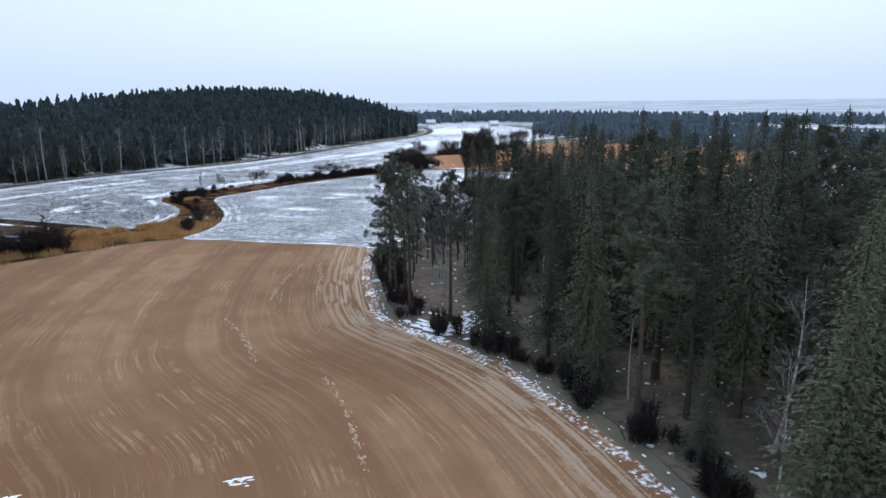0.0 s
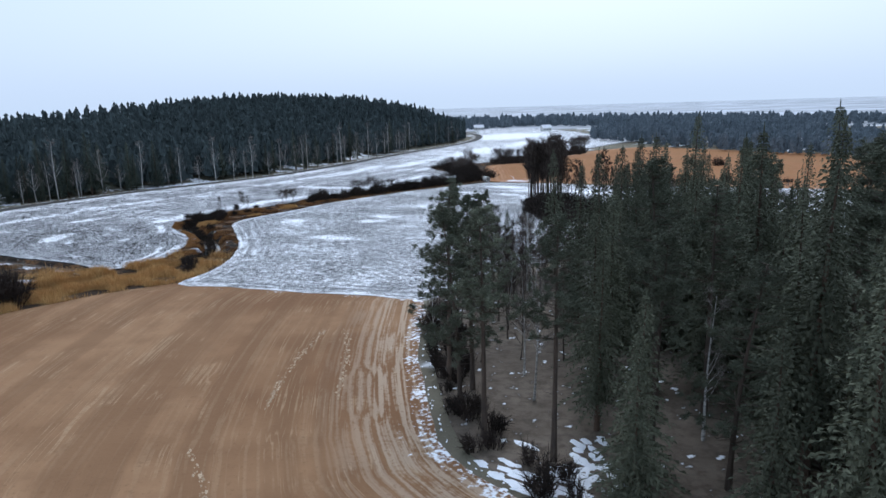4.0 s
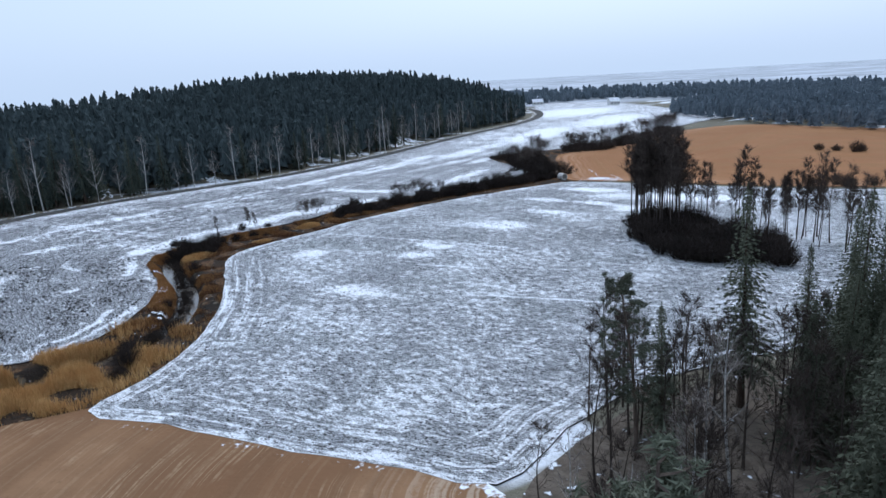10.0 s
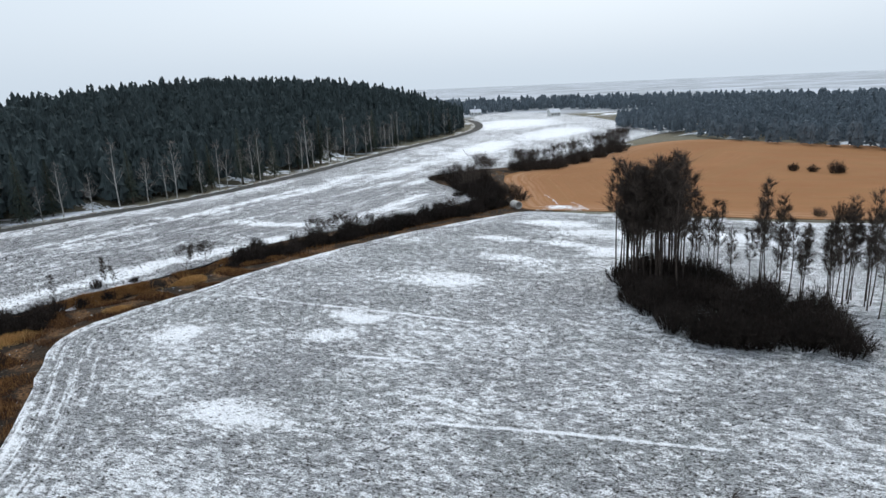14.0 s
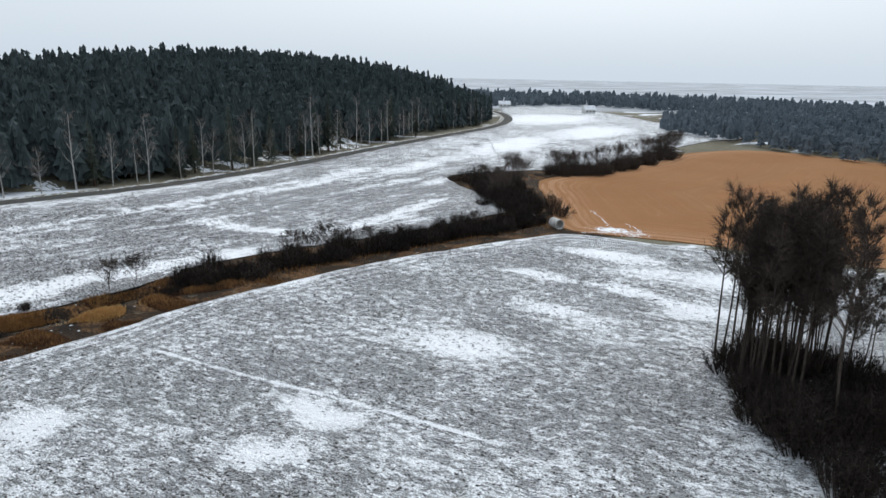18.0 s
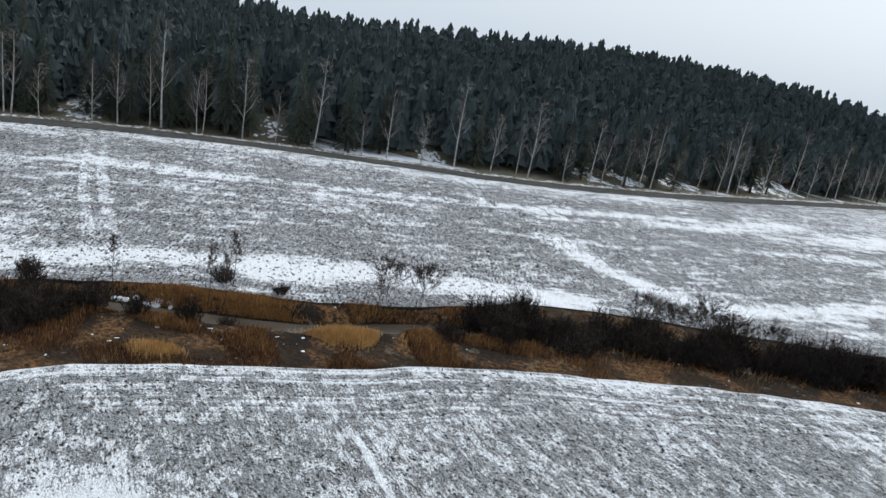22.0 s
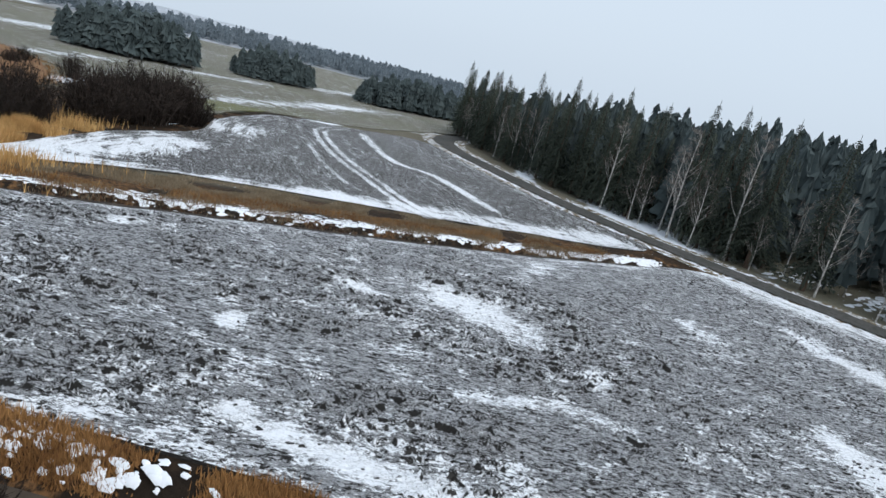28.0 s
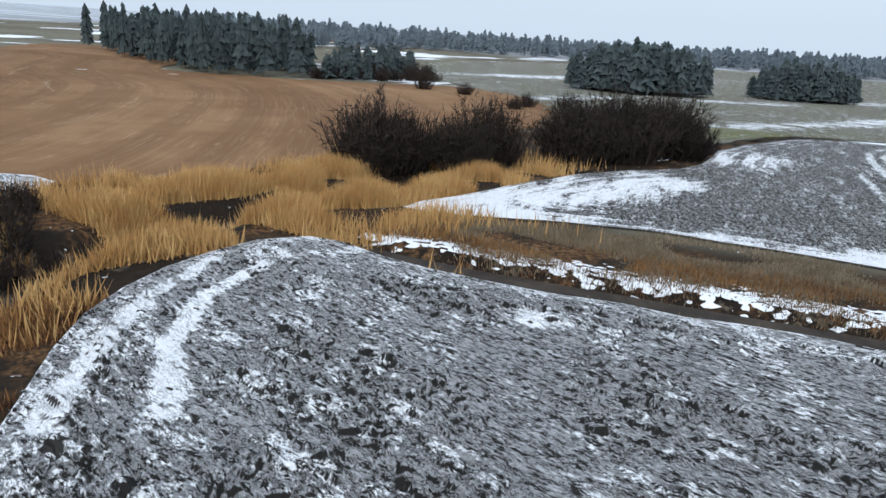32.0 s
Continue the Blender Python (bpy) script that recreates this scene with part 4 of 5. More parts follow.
class Kinds:
    """A few built plants of one kind; each call stands one somewhere, as the original or as a copy."""

    def __init__(self, builds):
        self.builds, self.made, self.turn = builds, {}, 0

    def stand(self, x, y, z, size=1.0, which=None, rng=random):
        k = self.turn % len(self.builds) if which is None else which
        self.turn += 1
        m = placed((x, y, z), rng.uniform(0, 6.28), size, rng.uniform(-0.025, 0.025))
        if k not in self.made:
            self.made[k] = self.builds[k]()
            self.made[k].matrix_basis = m
            self.made[k]["base"] = 1
            return self.made[k]
        ob = copy_thing(self.made[k], m)
        ob.matrix_basis = m
        return ob


def spruce_kind(seed, h, r, low, label, group, dense=1.0, needles="spruce"):
    def build():
        t, c = spruce(seed, h, r, low, dense)
        return thing("spruce_tree", [("trunk", t, MAT["bark"]), ("crown", c, MAT[needles])], label, "spruce", group)
    return build


def pine_kind(seed, h, r, low, label, group):
    def build():
        t, c = pine(seed, h, r, low)
        return thing("pine_tree", [("trunk", t, MAT["pine_bark"]), ("crown", c, MAT["pine"])], label, "pine", group)
    return build


def birch_kind(seed, h, r, forks, label, group, white=True):
    def build():
        t, c = bare_tree(seed, h, r, forks, white, 9 if not white and (h > 14.5 or h < 7) else 6)
        bark, twig = (MAT["birch"], MAT["birch_twig"]) if white else (MAT["twig"], MAT["twig"])
        return thing("birch_tree" if white else "alder_tree", [("trunk", t, bark), ("crown", c, twig)], label, "birch" if white else "alder", group)
    return build


def shrub_kind(seed, h, r, stems, label, group):
    def build():
        s, t = shrub(seed, h, r, stems)
        return thing("willow_shrub", [("base", s, MAT["shrub"]), ("crown", t, MAT["shrub"])], label, "shrub", group)
    return build


STAND_GROUP, EDGE_GROUP, COPSE_GROUP, CREEK_GROUP = "trees of the pine stand", "trees along the forest edge", "trees of the copse", "shrubs along the creek"
stand_spruce = Kinds([spruce_kind(s, h, r, l, "dark green spruce rising from the mixed stand", STAND_GROUP) for s, h, r, l in
                      ((1, 20, 3.9, 0.10), (2, 18, 3.5, 0.16), (3, 21.5, 3.9, 0.22), (4, 15, 3.3, 0.05))])
stand_pine = Kinds([pine_kind(s, h, r, l, "tall Scots pine with dark bluish-green needle crown", STAND_GROUP) for s, h, r, l in
                    ((11, 19, 3.8, 0.36), (12, 20, 3.6, 0.45), (13, 18, 4.0, 0.25), (14, 21, 3.7, 0.48))])
stand_birch = Kinds([birch_kind(s, h, r, n, "slender bare birch with white bark", STAND_GROUP) for s, h, r, n in ((21, 14, 2.4, 15), (22, 11, 2.6, 17), (23, 16, 2.2, 15))])
stand_alder = Kinds([birch_kind(s, h, r, n, "thin leafless grey deciduous tree at the stand edge", STAND_GROUP, False) for s, h, r, n in ((24, 11, 2.0, 20), (25, 13, 2.2, 22))])
low_shrub = Kinds([shrub_kind(s, h, r, n, "dark leafless undergrowth shrub at the stand edge", "undergrowth shrubs") for s, h, r, n in ((31, 2.2, 1.3, 40), (32, 1.6, 1.1, 34))])

rng = random.Random(5)
spots = []


def free(x, y, gap):
    if any((x - a) ** 2 + (y - b) ** 2 < gap * gap for a, b in spots):
        return False
    spots.append((x, y))
    return True


# trees that stand out at the rim of the stand
for x, y, kind, which, size in ((-3.4, 123.4, "pine", 2, 0.8), (-1, 127, "spruce", 3, 0.72), (6.2, 131.5, "spruce", 1, 1.05), (22.8, 134.5, "spruce", 0, 0.97), (-9.6, 101, "birch", 1, 0.7), (-7.9, 92, "pine", 1, 0.98), (-5.6, 90, "pine", 0, 1.0), (-6.6, 86, "pine", 2, 1.0), (1.5, 103, "birch", 1, 0.85), (7, 100, "birch", 0, 0.75),
                                (-4.5, 81, "pine", 3, 0.9), (6.5, 110, "spruce", 0, 0.95), (8, 104, "spruce", 2, 0.97), (13, 118, "spruce", 0, 1.02), (15, 132, "spruce", 2, 0.85),
                                (17, 127, "spruce", 2, 0.98), (14, 57, "spruce", 3, 0.75), (21.4, 38, "birch", 1, 1.0), (33, 40, "birch", 0, 0.75), (19.5, 45, "spruce", 3, 0.62), (14.5, 58, "birch", 0, 0.62), (16.5, 55, "birch", 2, 0.5), (2, 118, "birch", 0, 0.9)):
    spots.append((x, y))
    {"pine": stand_pine, "spruce": stand_spruce, "birch": stand_birch}[kind].stand(x, y, 0.05, size, which, rng)
tries = 0
while tries < 5200 and len(spots) < 370:
    tries += 1
    x, y = rng.uniform(-12, 92), rng.uniform(20, 146)
    if not bool(inside(np.array([x]), np.array([y]), LINE["stand"])[0]):
        continue
    rim = float(line_distance(np.array([x]), np.array([y]), LINE["stand"], True)[0])
    if rim < 1.2 or (x < 12 and y > 128) or not free(x, y, 2.8 if 7 < x < 34 and y > 100 else 4.1 if x < 45 else 5.2):
        continue
    size = rng.uniform(0.84, 1.06) * (0.85 if rim < 4 else 1.0) * (1.2 if x > 16 and y < 100 else 1.08 if x > 14 else 1.0)
    if y > 122 and x < 14:
        size *= 0.8
    size = min(size, 1.17)
    pick = rng.random()
    if y > 95 and (x < 5 or (x < 9 and pick < 0.5)):
        (stand_alder if pick < 0.6 else stand_birch).stand(x, y, 0.05, size * 0.8, None, rng)
    elif 7 < x < 34 and y > 100 and pick < 0.85:
        stand_spruce.stand(x, y, 0.05, size * rng.uniform(0.8, 1.0), None, rng)
    elif y > 126 and pick < 0.6:
        (stand_alder if pick < 0.45 else stand_birch).stand(x, y, 0.05, size, None, rng)
    elif pick < (0.52 if x < 20 and y < 110 else 0.3):
        stand_pine.stand(x, y, 0.05, size, None, rng)
    elif pick < 0.88:
        stand_spruce.stand(x, y, 0.05, size * (0.75 if rng.random() < 0.2 else 1), None, rng)
    else:
        stand_birch.stand(x, y, 0.05, size * 0.9, None, rng)
young_spruce = Kinds([spruce_kind(s, h, r, 0.03, "dense young spruce in the dark end of the stand", STAND_GROUP) for s, h, r in ((5, 13, 2.9), (6, 10, 2.6))])
for k in range(62):
    young_spruce.stand(rng.uniform(8.5, 34), rng.uniform(101, 138), 0.05, rng.uniform(0.75, 1.2), None, rng)
edge = smooth_line(STAND_EDGE, 1.0)
for k in range(70):
    p = edge[rng.randrange(len(edge))]
    low_shrub.stand(p[0] + rng.uniform(1.2, 5), p[1] + rng.uniform(-1, 2.5), 0.05, rng.uniform(0.6, 1.2), None, rng)
for k in range(44):
    stand_alder.stand(*rng.choice([(rng.uniform(-8, 12), rng.uniform(122, 137)), (rng.uniform(-9.5, 4), rng.uniform(96, 124))]), 0.05, rng.uniform(0.55, 0.95), None, rng)

# ---- the long forest beyond the road ----
edge_spruce = Kinds([spruce_kind(s, h, r, l, "dark spruce at the forest edge by the road", EDGE_GROUP, 0.95, "dark_spruce") for s, h, r, l in ((41, 18.5, 3.6, 0.10), (42, 19.5, 3.7, 0.14), (43, 16, 3.3, 0.06))])
edge_birch = Kinds([birch_kind(s, h, r, n, "tall bare birch with pale trunk at the forest edge", EDGE_GROUP) for s, h, r, n in ((51, 17, 3.2, 24), (52, 14, 3.4, 26), (53, 19, 3.0, 22), (54, 12, 3.0, 22))])
forest_rim = smooth_line(FOREST[:14], 1.0)
glade_rng = np.random.default_rng(44)
GLADES = []
for k in range(26):
    i = int(glade_rng.uniform(96, 366))
    a, b = forest_rim[i], forest_rim[i + 1]
    inward = np.array([-(b - a)[1], (b - a)[0]]) / np.linalg.norm(b - a)
    if not bool(inside(np.array([a[0] + 3 * inward[0]]), np.array([a[1] + 3 * inward[1]]), LINE["forest"])[0]):
        inward = -inward
    GLADES.append((a, a + inward * glade_rng.uniform(10, 20)))


def in_glade(x, y, half=3.2):
    hit = np.zeros(np.shape(x), bool)
    for a, b in GLADES:
        hit |= line_distance(x, y, np.array([a, b])) < half
    return hit


walked, nxt = 0.0, 0.0
for a, b in zip(forest_rim[:-1], forest_rim[1:]):
    walked += float(np.linalg.norm(b - a))
    if walked < nxt:
        continue
    far = walked > 215
    nxt = walked + rng.uniform(1.6, 3.2) * (3.4 if far else 0.85 if walked < 145 else 1.1)
    n = np.array([-(b - a)[1], (b - a)[0]]) / np.linalg.norm(b - a)
    if not bool(inside(np.array([a[0] + 3 * n[0]]), np.array([a[1] + 3 * n[1]]), LINE["forest"])[0]):
        n = -n
    for depth in ((rng.uniform(0.5, 3), rng.uniform(5, 9)) if not far else (rng.uniform(0.5, 5),)):
        p = a + n * depth
        if bool(in_glade(p[:1], p[1:])[0]) and rng.random() < 0.8:
            continue
        z = float(terrain(p[:1], p[1:])[0]) - 0.05
        if rng.random() < (0.27 if depth < 4 else 0.10):
            edge_birch.stand(p[0], p[1], z, rng.uniform(0.55, 1.0), None, rng)
        else:
            edge_spruce.stand(p[0], p[1], z, rng.uniform(0.85, 1.1) if walked < 145 else rng.uniform(0.65, 1.08), None, rng)


walked, nxt = 0.0, 90.0
for a, b in zip(forest_rim[:-1], forest_rim[1:]):
    walked += float(np.linalg.norm(b - a))
    if walked < nxt or walked > 400:
        continue
    nxt = walked + rng.uniform(3, 9)
    n = np.array([-(b - a)[1], (b - a)[0]]) / np.linalg.norm(b - a)
    if not bool(inside(np.array([a[0] + 3 * n[0]]), np.array([a[1] + 3 * n[1]]), LINE["forest"])[0]):
        n = -n
    p = a + n * rng.uniform(-0.8, 1.2)
    edge_birch.stand(p[0], p[1], 0.0, rng.uniform(0.6, 1.05), None, rng)


def rough_conifer(rng_, h, r):
    """A small far conifer: ragged skirts, one above the other."""
    v, f = [], []
    tiers = 7
    lead = rng_.uniform(0.75, 0.83)
    for k in range(tiers):
        z0, z1 = h * (0.08 + 0.72 * k / tiers), h * (0.08 + 0.72 * (k + 2.4) / tiers)
        rr = r * (1 - 0.56 * (k / tiers) ** 1.6)
        n, base = 7, len(v)
        v.append((rng_.normal() * 0.2, rng_.normal() * 0.2, min(z1, h * lead)))
        for j in range(n):
            a = 6.283 * (j + 0.5 * (k % 2)) / n + rng_.normal() * 0.15
            q = rr * rng_.uniform(0.5, 1.2)
            v.append((q * math.cos(a), q * math.sin(a), z0 + rng_.normal() * 0.55))
            a += 3.1416 / n
            v.append((q * 0.5 * math.cos(a), q * 0.5 * math.sin(a), z0 + 0.35))
        f += [(base, base + 1 + j, base + 1 + (j + 1) % (2 * n)) for j in range(2 * n)]
    return np.array(v), np.array(f)


def wood(name, spots_xyzs, label, material, r=2.1, h=18.0):
    """Many far conifers in one mesh."""
    kinds = [rough_conifer(np.random.default_rng(60 + k), h * (1, 0.9, 0.8, 1.05, 0.95, 0.72)[k], r * (1, 1.1, 1.35, 0.9, 1.15, 1.3)[k]) for k in range(6)]
    vs, fs, n = [], [], 0
    g = np.random.default_rng(9)
    for i, (x, y, z, s) in enumerate(spots_xyzs):
        v, f = kinds[i % 6]
        a = g.uniform(0, 6.28)
        c, sn = math.cos(a), math.sin(a)
        w = v * s
        vs.append(np.stack([w[:, 0] * c - w[:, 1] * sn + x, w[:, 0] * sn + w[:, 1] * c + y, w[:, 2] * g.uniform(0.98, 1.16) + z], 1))
        fs.append(f + n)
        n += len(v)
    v, f = np.concatenate(vs), np.concatenate(fs)
    return tagged(mesh_object(name, v, f, material), label, "forest", kind="stuff")


def scattered(outline, gap, seed, keep=None, size=(0.75, 1.1), edge_in=0.0):
    g = np.random.default_rng(seed)
    line = smooth_line(outline, 6.0, True)
    lo, hi = line.min(0), line.max(0)
    xs, ys = np.meshgrid(np.arange(lo[0], hi[0], gap), np.arange(lo[1], hi[1], gap))
    x = xs.ravel() + g.uniform(-0.45, 0.45, xs.size) * gap
    y = ys.ravel() + g.uniform(-0.45, 0.45, xs.size) * gap
    ok = inside(x, y, line)
    if edge_in:
        ok &= line_distance(x, y, line, True) > edge_in
    if keep is not None:
        ok &= keep(x, y)
    x, y = x[ok], y[ok]
    z = terrain(x, y)
    return list(zip(x, y, z, g.uniform(*size, x.size)))


forest_front = smooth_line(FOREST[:14], 6.0)
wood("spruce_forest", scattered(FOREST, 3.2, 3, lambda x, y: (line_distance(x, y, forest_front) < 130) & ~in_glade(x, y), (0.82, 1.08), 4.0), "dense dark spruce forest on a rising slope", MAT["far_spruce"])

# ---- groves and woods round the fields ----
SOUTH = [(57.5, -5.1), (26.6, 1.2), (9.6, 8.3), (-15.6, 33.4), (-32.1, 36.5), (-45.9, 33.8), (-53.4, 29.9), (-53.8, 15.8), (-45.2, -5.4), (-30.4, -27.8), (20, -27.8), (59.7, -23)]
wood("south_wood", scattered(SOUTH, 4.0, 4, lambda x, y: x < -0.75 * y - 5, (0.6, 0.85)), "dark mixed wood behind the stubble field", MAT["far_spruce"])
for cx, cy, rx, ry, turn, h, seed in ((-132.5, 9.3, 18, 9, -0.08, 0.78, 1), (-179.0, 1.7, 15, 8, 0.12, 0.66, 2), (-227.1, 17.1, 27, 9, 0.02, 0.70, 3)):
    outline = [(cx + rx * math.cos(a) * math.cos(turn) - ry * math.sin(a) * math.sin(turn), cy + rx * math.cos(a) * math.sin(turn) + ry * math.sin(a) * math.cos(turn))
               for a in np.linspace(0, 6.283, 12, endpoint=False)]
    dome = [(x, y, z, k * (1.05 - 0.45 * min(1.0, math.hypot((x - cx) / rx, (y - cy) / rx)) ** 2)) for x, y, z, k in scattered(outline, 2.3, 20 + seed, None, (h * 0.88, h * 1.05))]
    wood("grove", dome, "dense rounded conifer grove on the open hillside", MAT["far_spruce"], 3.4)
wood("corner_wood", scattered([(-57, 31), (-66, 26), (-79, 9), (-73, 3), (-60, 14)], 2.6, 8, None, (0.34, 0.5)), "low dark trees at the corner of the stubble field", MAT["far_spruce"], 3.2)
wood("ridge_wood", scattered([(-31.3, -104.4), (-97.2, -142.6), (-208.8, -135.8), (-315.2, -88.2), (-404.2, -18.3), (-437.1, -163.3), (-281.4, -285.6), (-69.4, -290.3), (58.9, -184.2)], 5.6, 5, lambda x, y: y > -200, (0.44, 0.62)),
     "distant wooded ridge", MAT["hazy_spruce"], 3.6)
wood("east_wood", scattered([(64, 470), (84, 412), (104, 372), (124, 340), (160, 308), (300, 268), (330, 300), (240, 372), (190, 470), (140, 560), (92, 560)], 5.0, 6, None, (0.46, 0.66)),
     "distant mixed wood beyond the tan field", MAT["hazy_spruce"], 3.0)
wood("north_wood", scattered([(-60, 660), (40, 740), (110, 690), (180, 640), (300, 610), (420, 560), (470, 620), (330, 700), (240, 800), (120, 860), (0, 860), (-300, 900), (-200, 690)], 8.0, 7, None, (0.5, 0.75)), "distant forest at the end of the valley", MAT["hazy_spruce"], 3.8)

# ---- copse in the snowy field ----
copse_tree = Kinds([birch_kind(s, h, r, n, "tall leafless dark alder in the copse", COPSE_GROUP, False) for s, h, r, n in ((71, 16.5, 1.9, 42), (72, 15, 1.7, 40), (73, 17.5, 2.0, 44))])
for k in range(46):
    copse_tree.stand(min(max(rng.gauss(10.0, 2.4), 6.5), 15), min(max(rng.gauss(197, 4), 189), 204), 0.1, rng.uniform(0.85, 1.08), None, rng)
for k in range(40):
    t = rng.random()
    copse_tree.stand(14 + 24 * t + rng.gauss(0, 1.2), 199 - 18 * t + rng.gauss(0, 3.0), 0.1, rng.uniform(0.5, 0.85), None, rng)
thicket = Kinds([shrub_kind(s, h, r, n, "dense dark leafless thicket", "thickets", ) for s, h, r, n in ((81, 3.2, 2.6, 120), (82, 2.6, 2.4, 110), (83, 4.2, 2.8, 130))])
COPSE = smooth_line([(5.5, 197), (5, 187), (6.5, 181), (9.5, 177), (15.5, 175), (23, 172.8), (25, 177), (23.5, 186), (17, 197), (10, 204)], 2.0, True)
while thicket.turn < 96:
    x, y = rng.uniform(4, 26), rng.uniform(172, 205)
    if bool(inside(np.array([x]), np.array([y]), COPSE)[0]):
        thicket.stand(x, y, 0.1, rng.uniform(0.7, 1.15), None, rng)

# ---- shrubs along the creek ----
creek_shrub = Kinds([shrub_kind(s, h, r, n, "dark bare willow shrub on the creek bank", CREEK_GROUP) for s, h, r, n in ((91, 2.6, 1.9, 90), (92, 3.2, 2.0, 100), (93, 2.0, 1.7, 80))])
bank_spots = [(x, y, s) for x, y, s in ((-75.6, 186.9, 1.3), (-73.8, 184.7, 1.25), (-72, 187.6, 1.2), (-73.7, 190.3, 1.2), (-70.8, 191.9, 1.1), (-69.9, 189.1, 1.0), (-68.6, 194.3, 0.9), (-66.2, 197.1, 0.9), (-64.5, 199.4, 0.8), (-79.1, 190.5, 0.8), (-77.2, 190.2, 0.9), (-71.6, 190.9, 0.9), (-73.7, 180.5, 0.8), (-57.2, 143.3, 1.1), (-54.8, 139.7, 0.9), (-58.1, 148.4, 0.9), (-71.4, 203.1, 0.8),
                                  (-67, 206, 0.7), (-73.6, 187, 1.4), (-75.6, 183.2, 1.2), (-72.7, 182.9, 1.1), (-71.3, 185.3, 1.2), (-70, 187.7, 1.3), (-77.6, 186.8, 1.0), (-55.4, 139.8, 1.2), (-54.2, 137.5, 1.1), (-74.7, 185.6, 1.3), (-71.3, 189.5, 1.3), (-72.5, 191.8, 1.1), (-69.2, 185.9, 1.0), (-70.9, 184, 1.0), (-73.2, 184.3, 1.3), (-58.1, 141.1, 1.0), (-53.6, 134.8, 0.9), (-56.2, 145, 1.1), (-56.5, 141.6, 1.2))]
bank_spots += [(-57, 147.5, 0.9), (-57.4, 151, 1.0), (-58.2, 154.5, 0.9), (-59.6, 158, 1.0), (-61, 161.5, 0.9), (-63, 165, 1.1), (-65.4, 168.6, 0.9), (-67.8, 172, 1.0), (-58.6, 150, 0.7), (-61.4, 157.5, 0.7),
               (-64.6, 170, 0.8), (-69.8, 176, 1.1), (-66.5, 174.5, 0.9), (-71.6, 178.6, 0.9)]
for x, y, s in bank_spots:
    creek_shrub.stand(x, y, float(terrain(np.array([x]), np.array([y]))[0]), s * 0.70, None, rng)
lower = smooth_line([(-56, 214.5), (-52.5, 219), (-43.5, 229), (-29.5, 242), (-15.5, 255.5), (-8, 263)], 1.0)
for k in range(120):
    p = lower[rng.randrange(len(lower))]
    creek_shrub.stand(p[0] + rng.gauss(0, 1.6), p[1] + rng.gauss(0, 1.2), -0.6, rng.uniform(0.75, 1.15), None, rng)
def shrub_mass(name, spots_xys, label, material, base_z=0.0):
    """Far thickets joined into one mesh."""
    kinds = [shrub(s, h, r, n) for s, h, r, n in ((84, 3.2, 2.6, 90), (85, 2.6, 2.4, 80), (86, 4.4, 2.6, 95))]
    vs, fs, n = [], [], 0
    for i, (x, y, s) in enumerate(spots_xys):
        a = rng.uniform(0, 6.28)
        c, sn = math.cos(a), math.sin(a)
        for v, f in kinds[i % 3]:
            w = np.array(v) * s
            vs.append(np.stack([w[:, 0] * c - w[:, 1] * sn + x, w[:, 0] * sn + w[:, 1] * c + y, w[:, 2] + base_z], 1))
            fs += [tuple(k + n for k in q) for q in f]
            n += len(v)
    return tagged(mesh_object(name, np.concatenate(vs), fs, material), label, "thicket", kind="stuff")


def along(a, b, count, spread, size, curve=1.0):
    out = []
    for k in range(count):
        t = rng.random()
        out.append((a[0] + (b[0] - a[0]) * t + rng.gauss(0, spread), a[1] + (b[1] - a[1]) * t ** curve + rng.gauss(0, spread * 0.8), rng.uniform(*size)))
    return out


shrub_mass("spit_thicket", along((-9.5, 267), (-18.5, 305), 76, 2.9, (0.7, 1.15)), "dense grey leafless thicket on the creek spit", MAT["shrub"], -0.2)
shrub_mass("hedge", along((-2, 322), (44, 380), 50, 2.0, (0.7, 1.3), 2.0) + along((95, 236), (45, 236), 14, 4.0, (0.5, 0.9)), "leafless grey hedge beyond the tan field", MAT["twig"])
shrub_mass("field_hedge", along((-53.3, 28.9), (-82.8, 14.3), 26, 1.3, (0.6, 1.1)), "low dark hedge behind the stubble field", MAT["shrub"])
hedge_tree = Kinds([birch_kind(s, h, r, n, "small leafless grey tree in the hedge", "hedge trees", False) for s, h, r, n in ((75, 6.2, 4.2, 50), (76, 5.4, 3.8, 46))])
for x, y, s in ((-62, 214, 0.55), (-60, 216, 0.6), (-44.5, 231, 0.6), (-42.5, 232.5, 0.6), (-40, 234, 0.65), (-38, 235.5, 0.6), (-35, 238, 0.5), (-22, 250, 0.5), (-19, 252.5, 0.5), (-16, 279, 0.9), (-14, 284, 0.8), (-19, 300, 0.8),
                (0, 323, 0.9), (5, 327, 0.8), (14, 336, 0.9), (20, 342, 1.0), (33, 360, 1.0), (38, 368, 1.1), (44, 378, 1.1), (-10, 318, 0.7)):
    hedge_tree.stand(x, y, -0.3, s, None, rng)
for x, y, s in ((-12, 302, 0.6), (-9, 306, 0.5), (-15, 296, 0.4), (-11, 288, 0.45), (2, 326, 0.45), (6, 330, 0.5), (30, 356, 0.6), (10, 334, 0.45), (22, 344, 0.55), (40, 372, 0.7), (46, 380, 0.6)):
    hedge_tree.stand(x, y, 0, s * 1.7, None, rng)
for k in range(16):
    t = rng.random()
    thicket.stand(-71.1 - 12.4 * t + rng.gauss(0, 1.0), 118.4 - 6.0 * t + rng.gauss(0, 1.2), 0, rng.uniform(1.1, 1.5), None, rng)
for k in range(24):
    t = rng.random()
    thicket.stand(-91.0 - 14.4 * t + rng.gauss(0, 1.1), 107.5 - 5.8 * t + rng.gauss(0, 1.8), 0, rng.uniform(1.3, 1.8), None, rng)
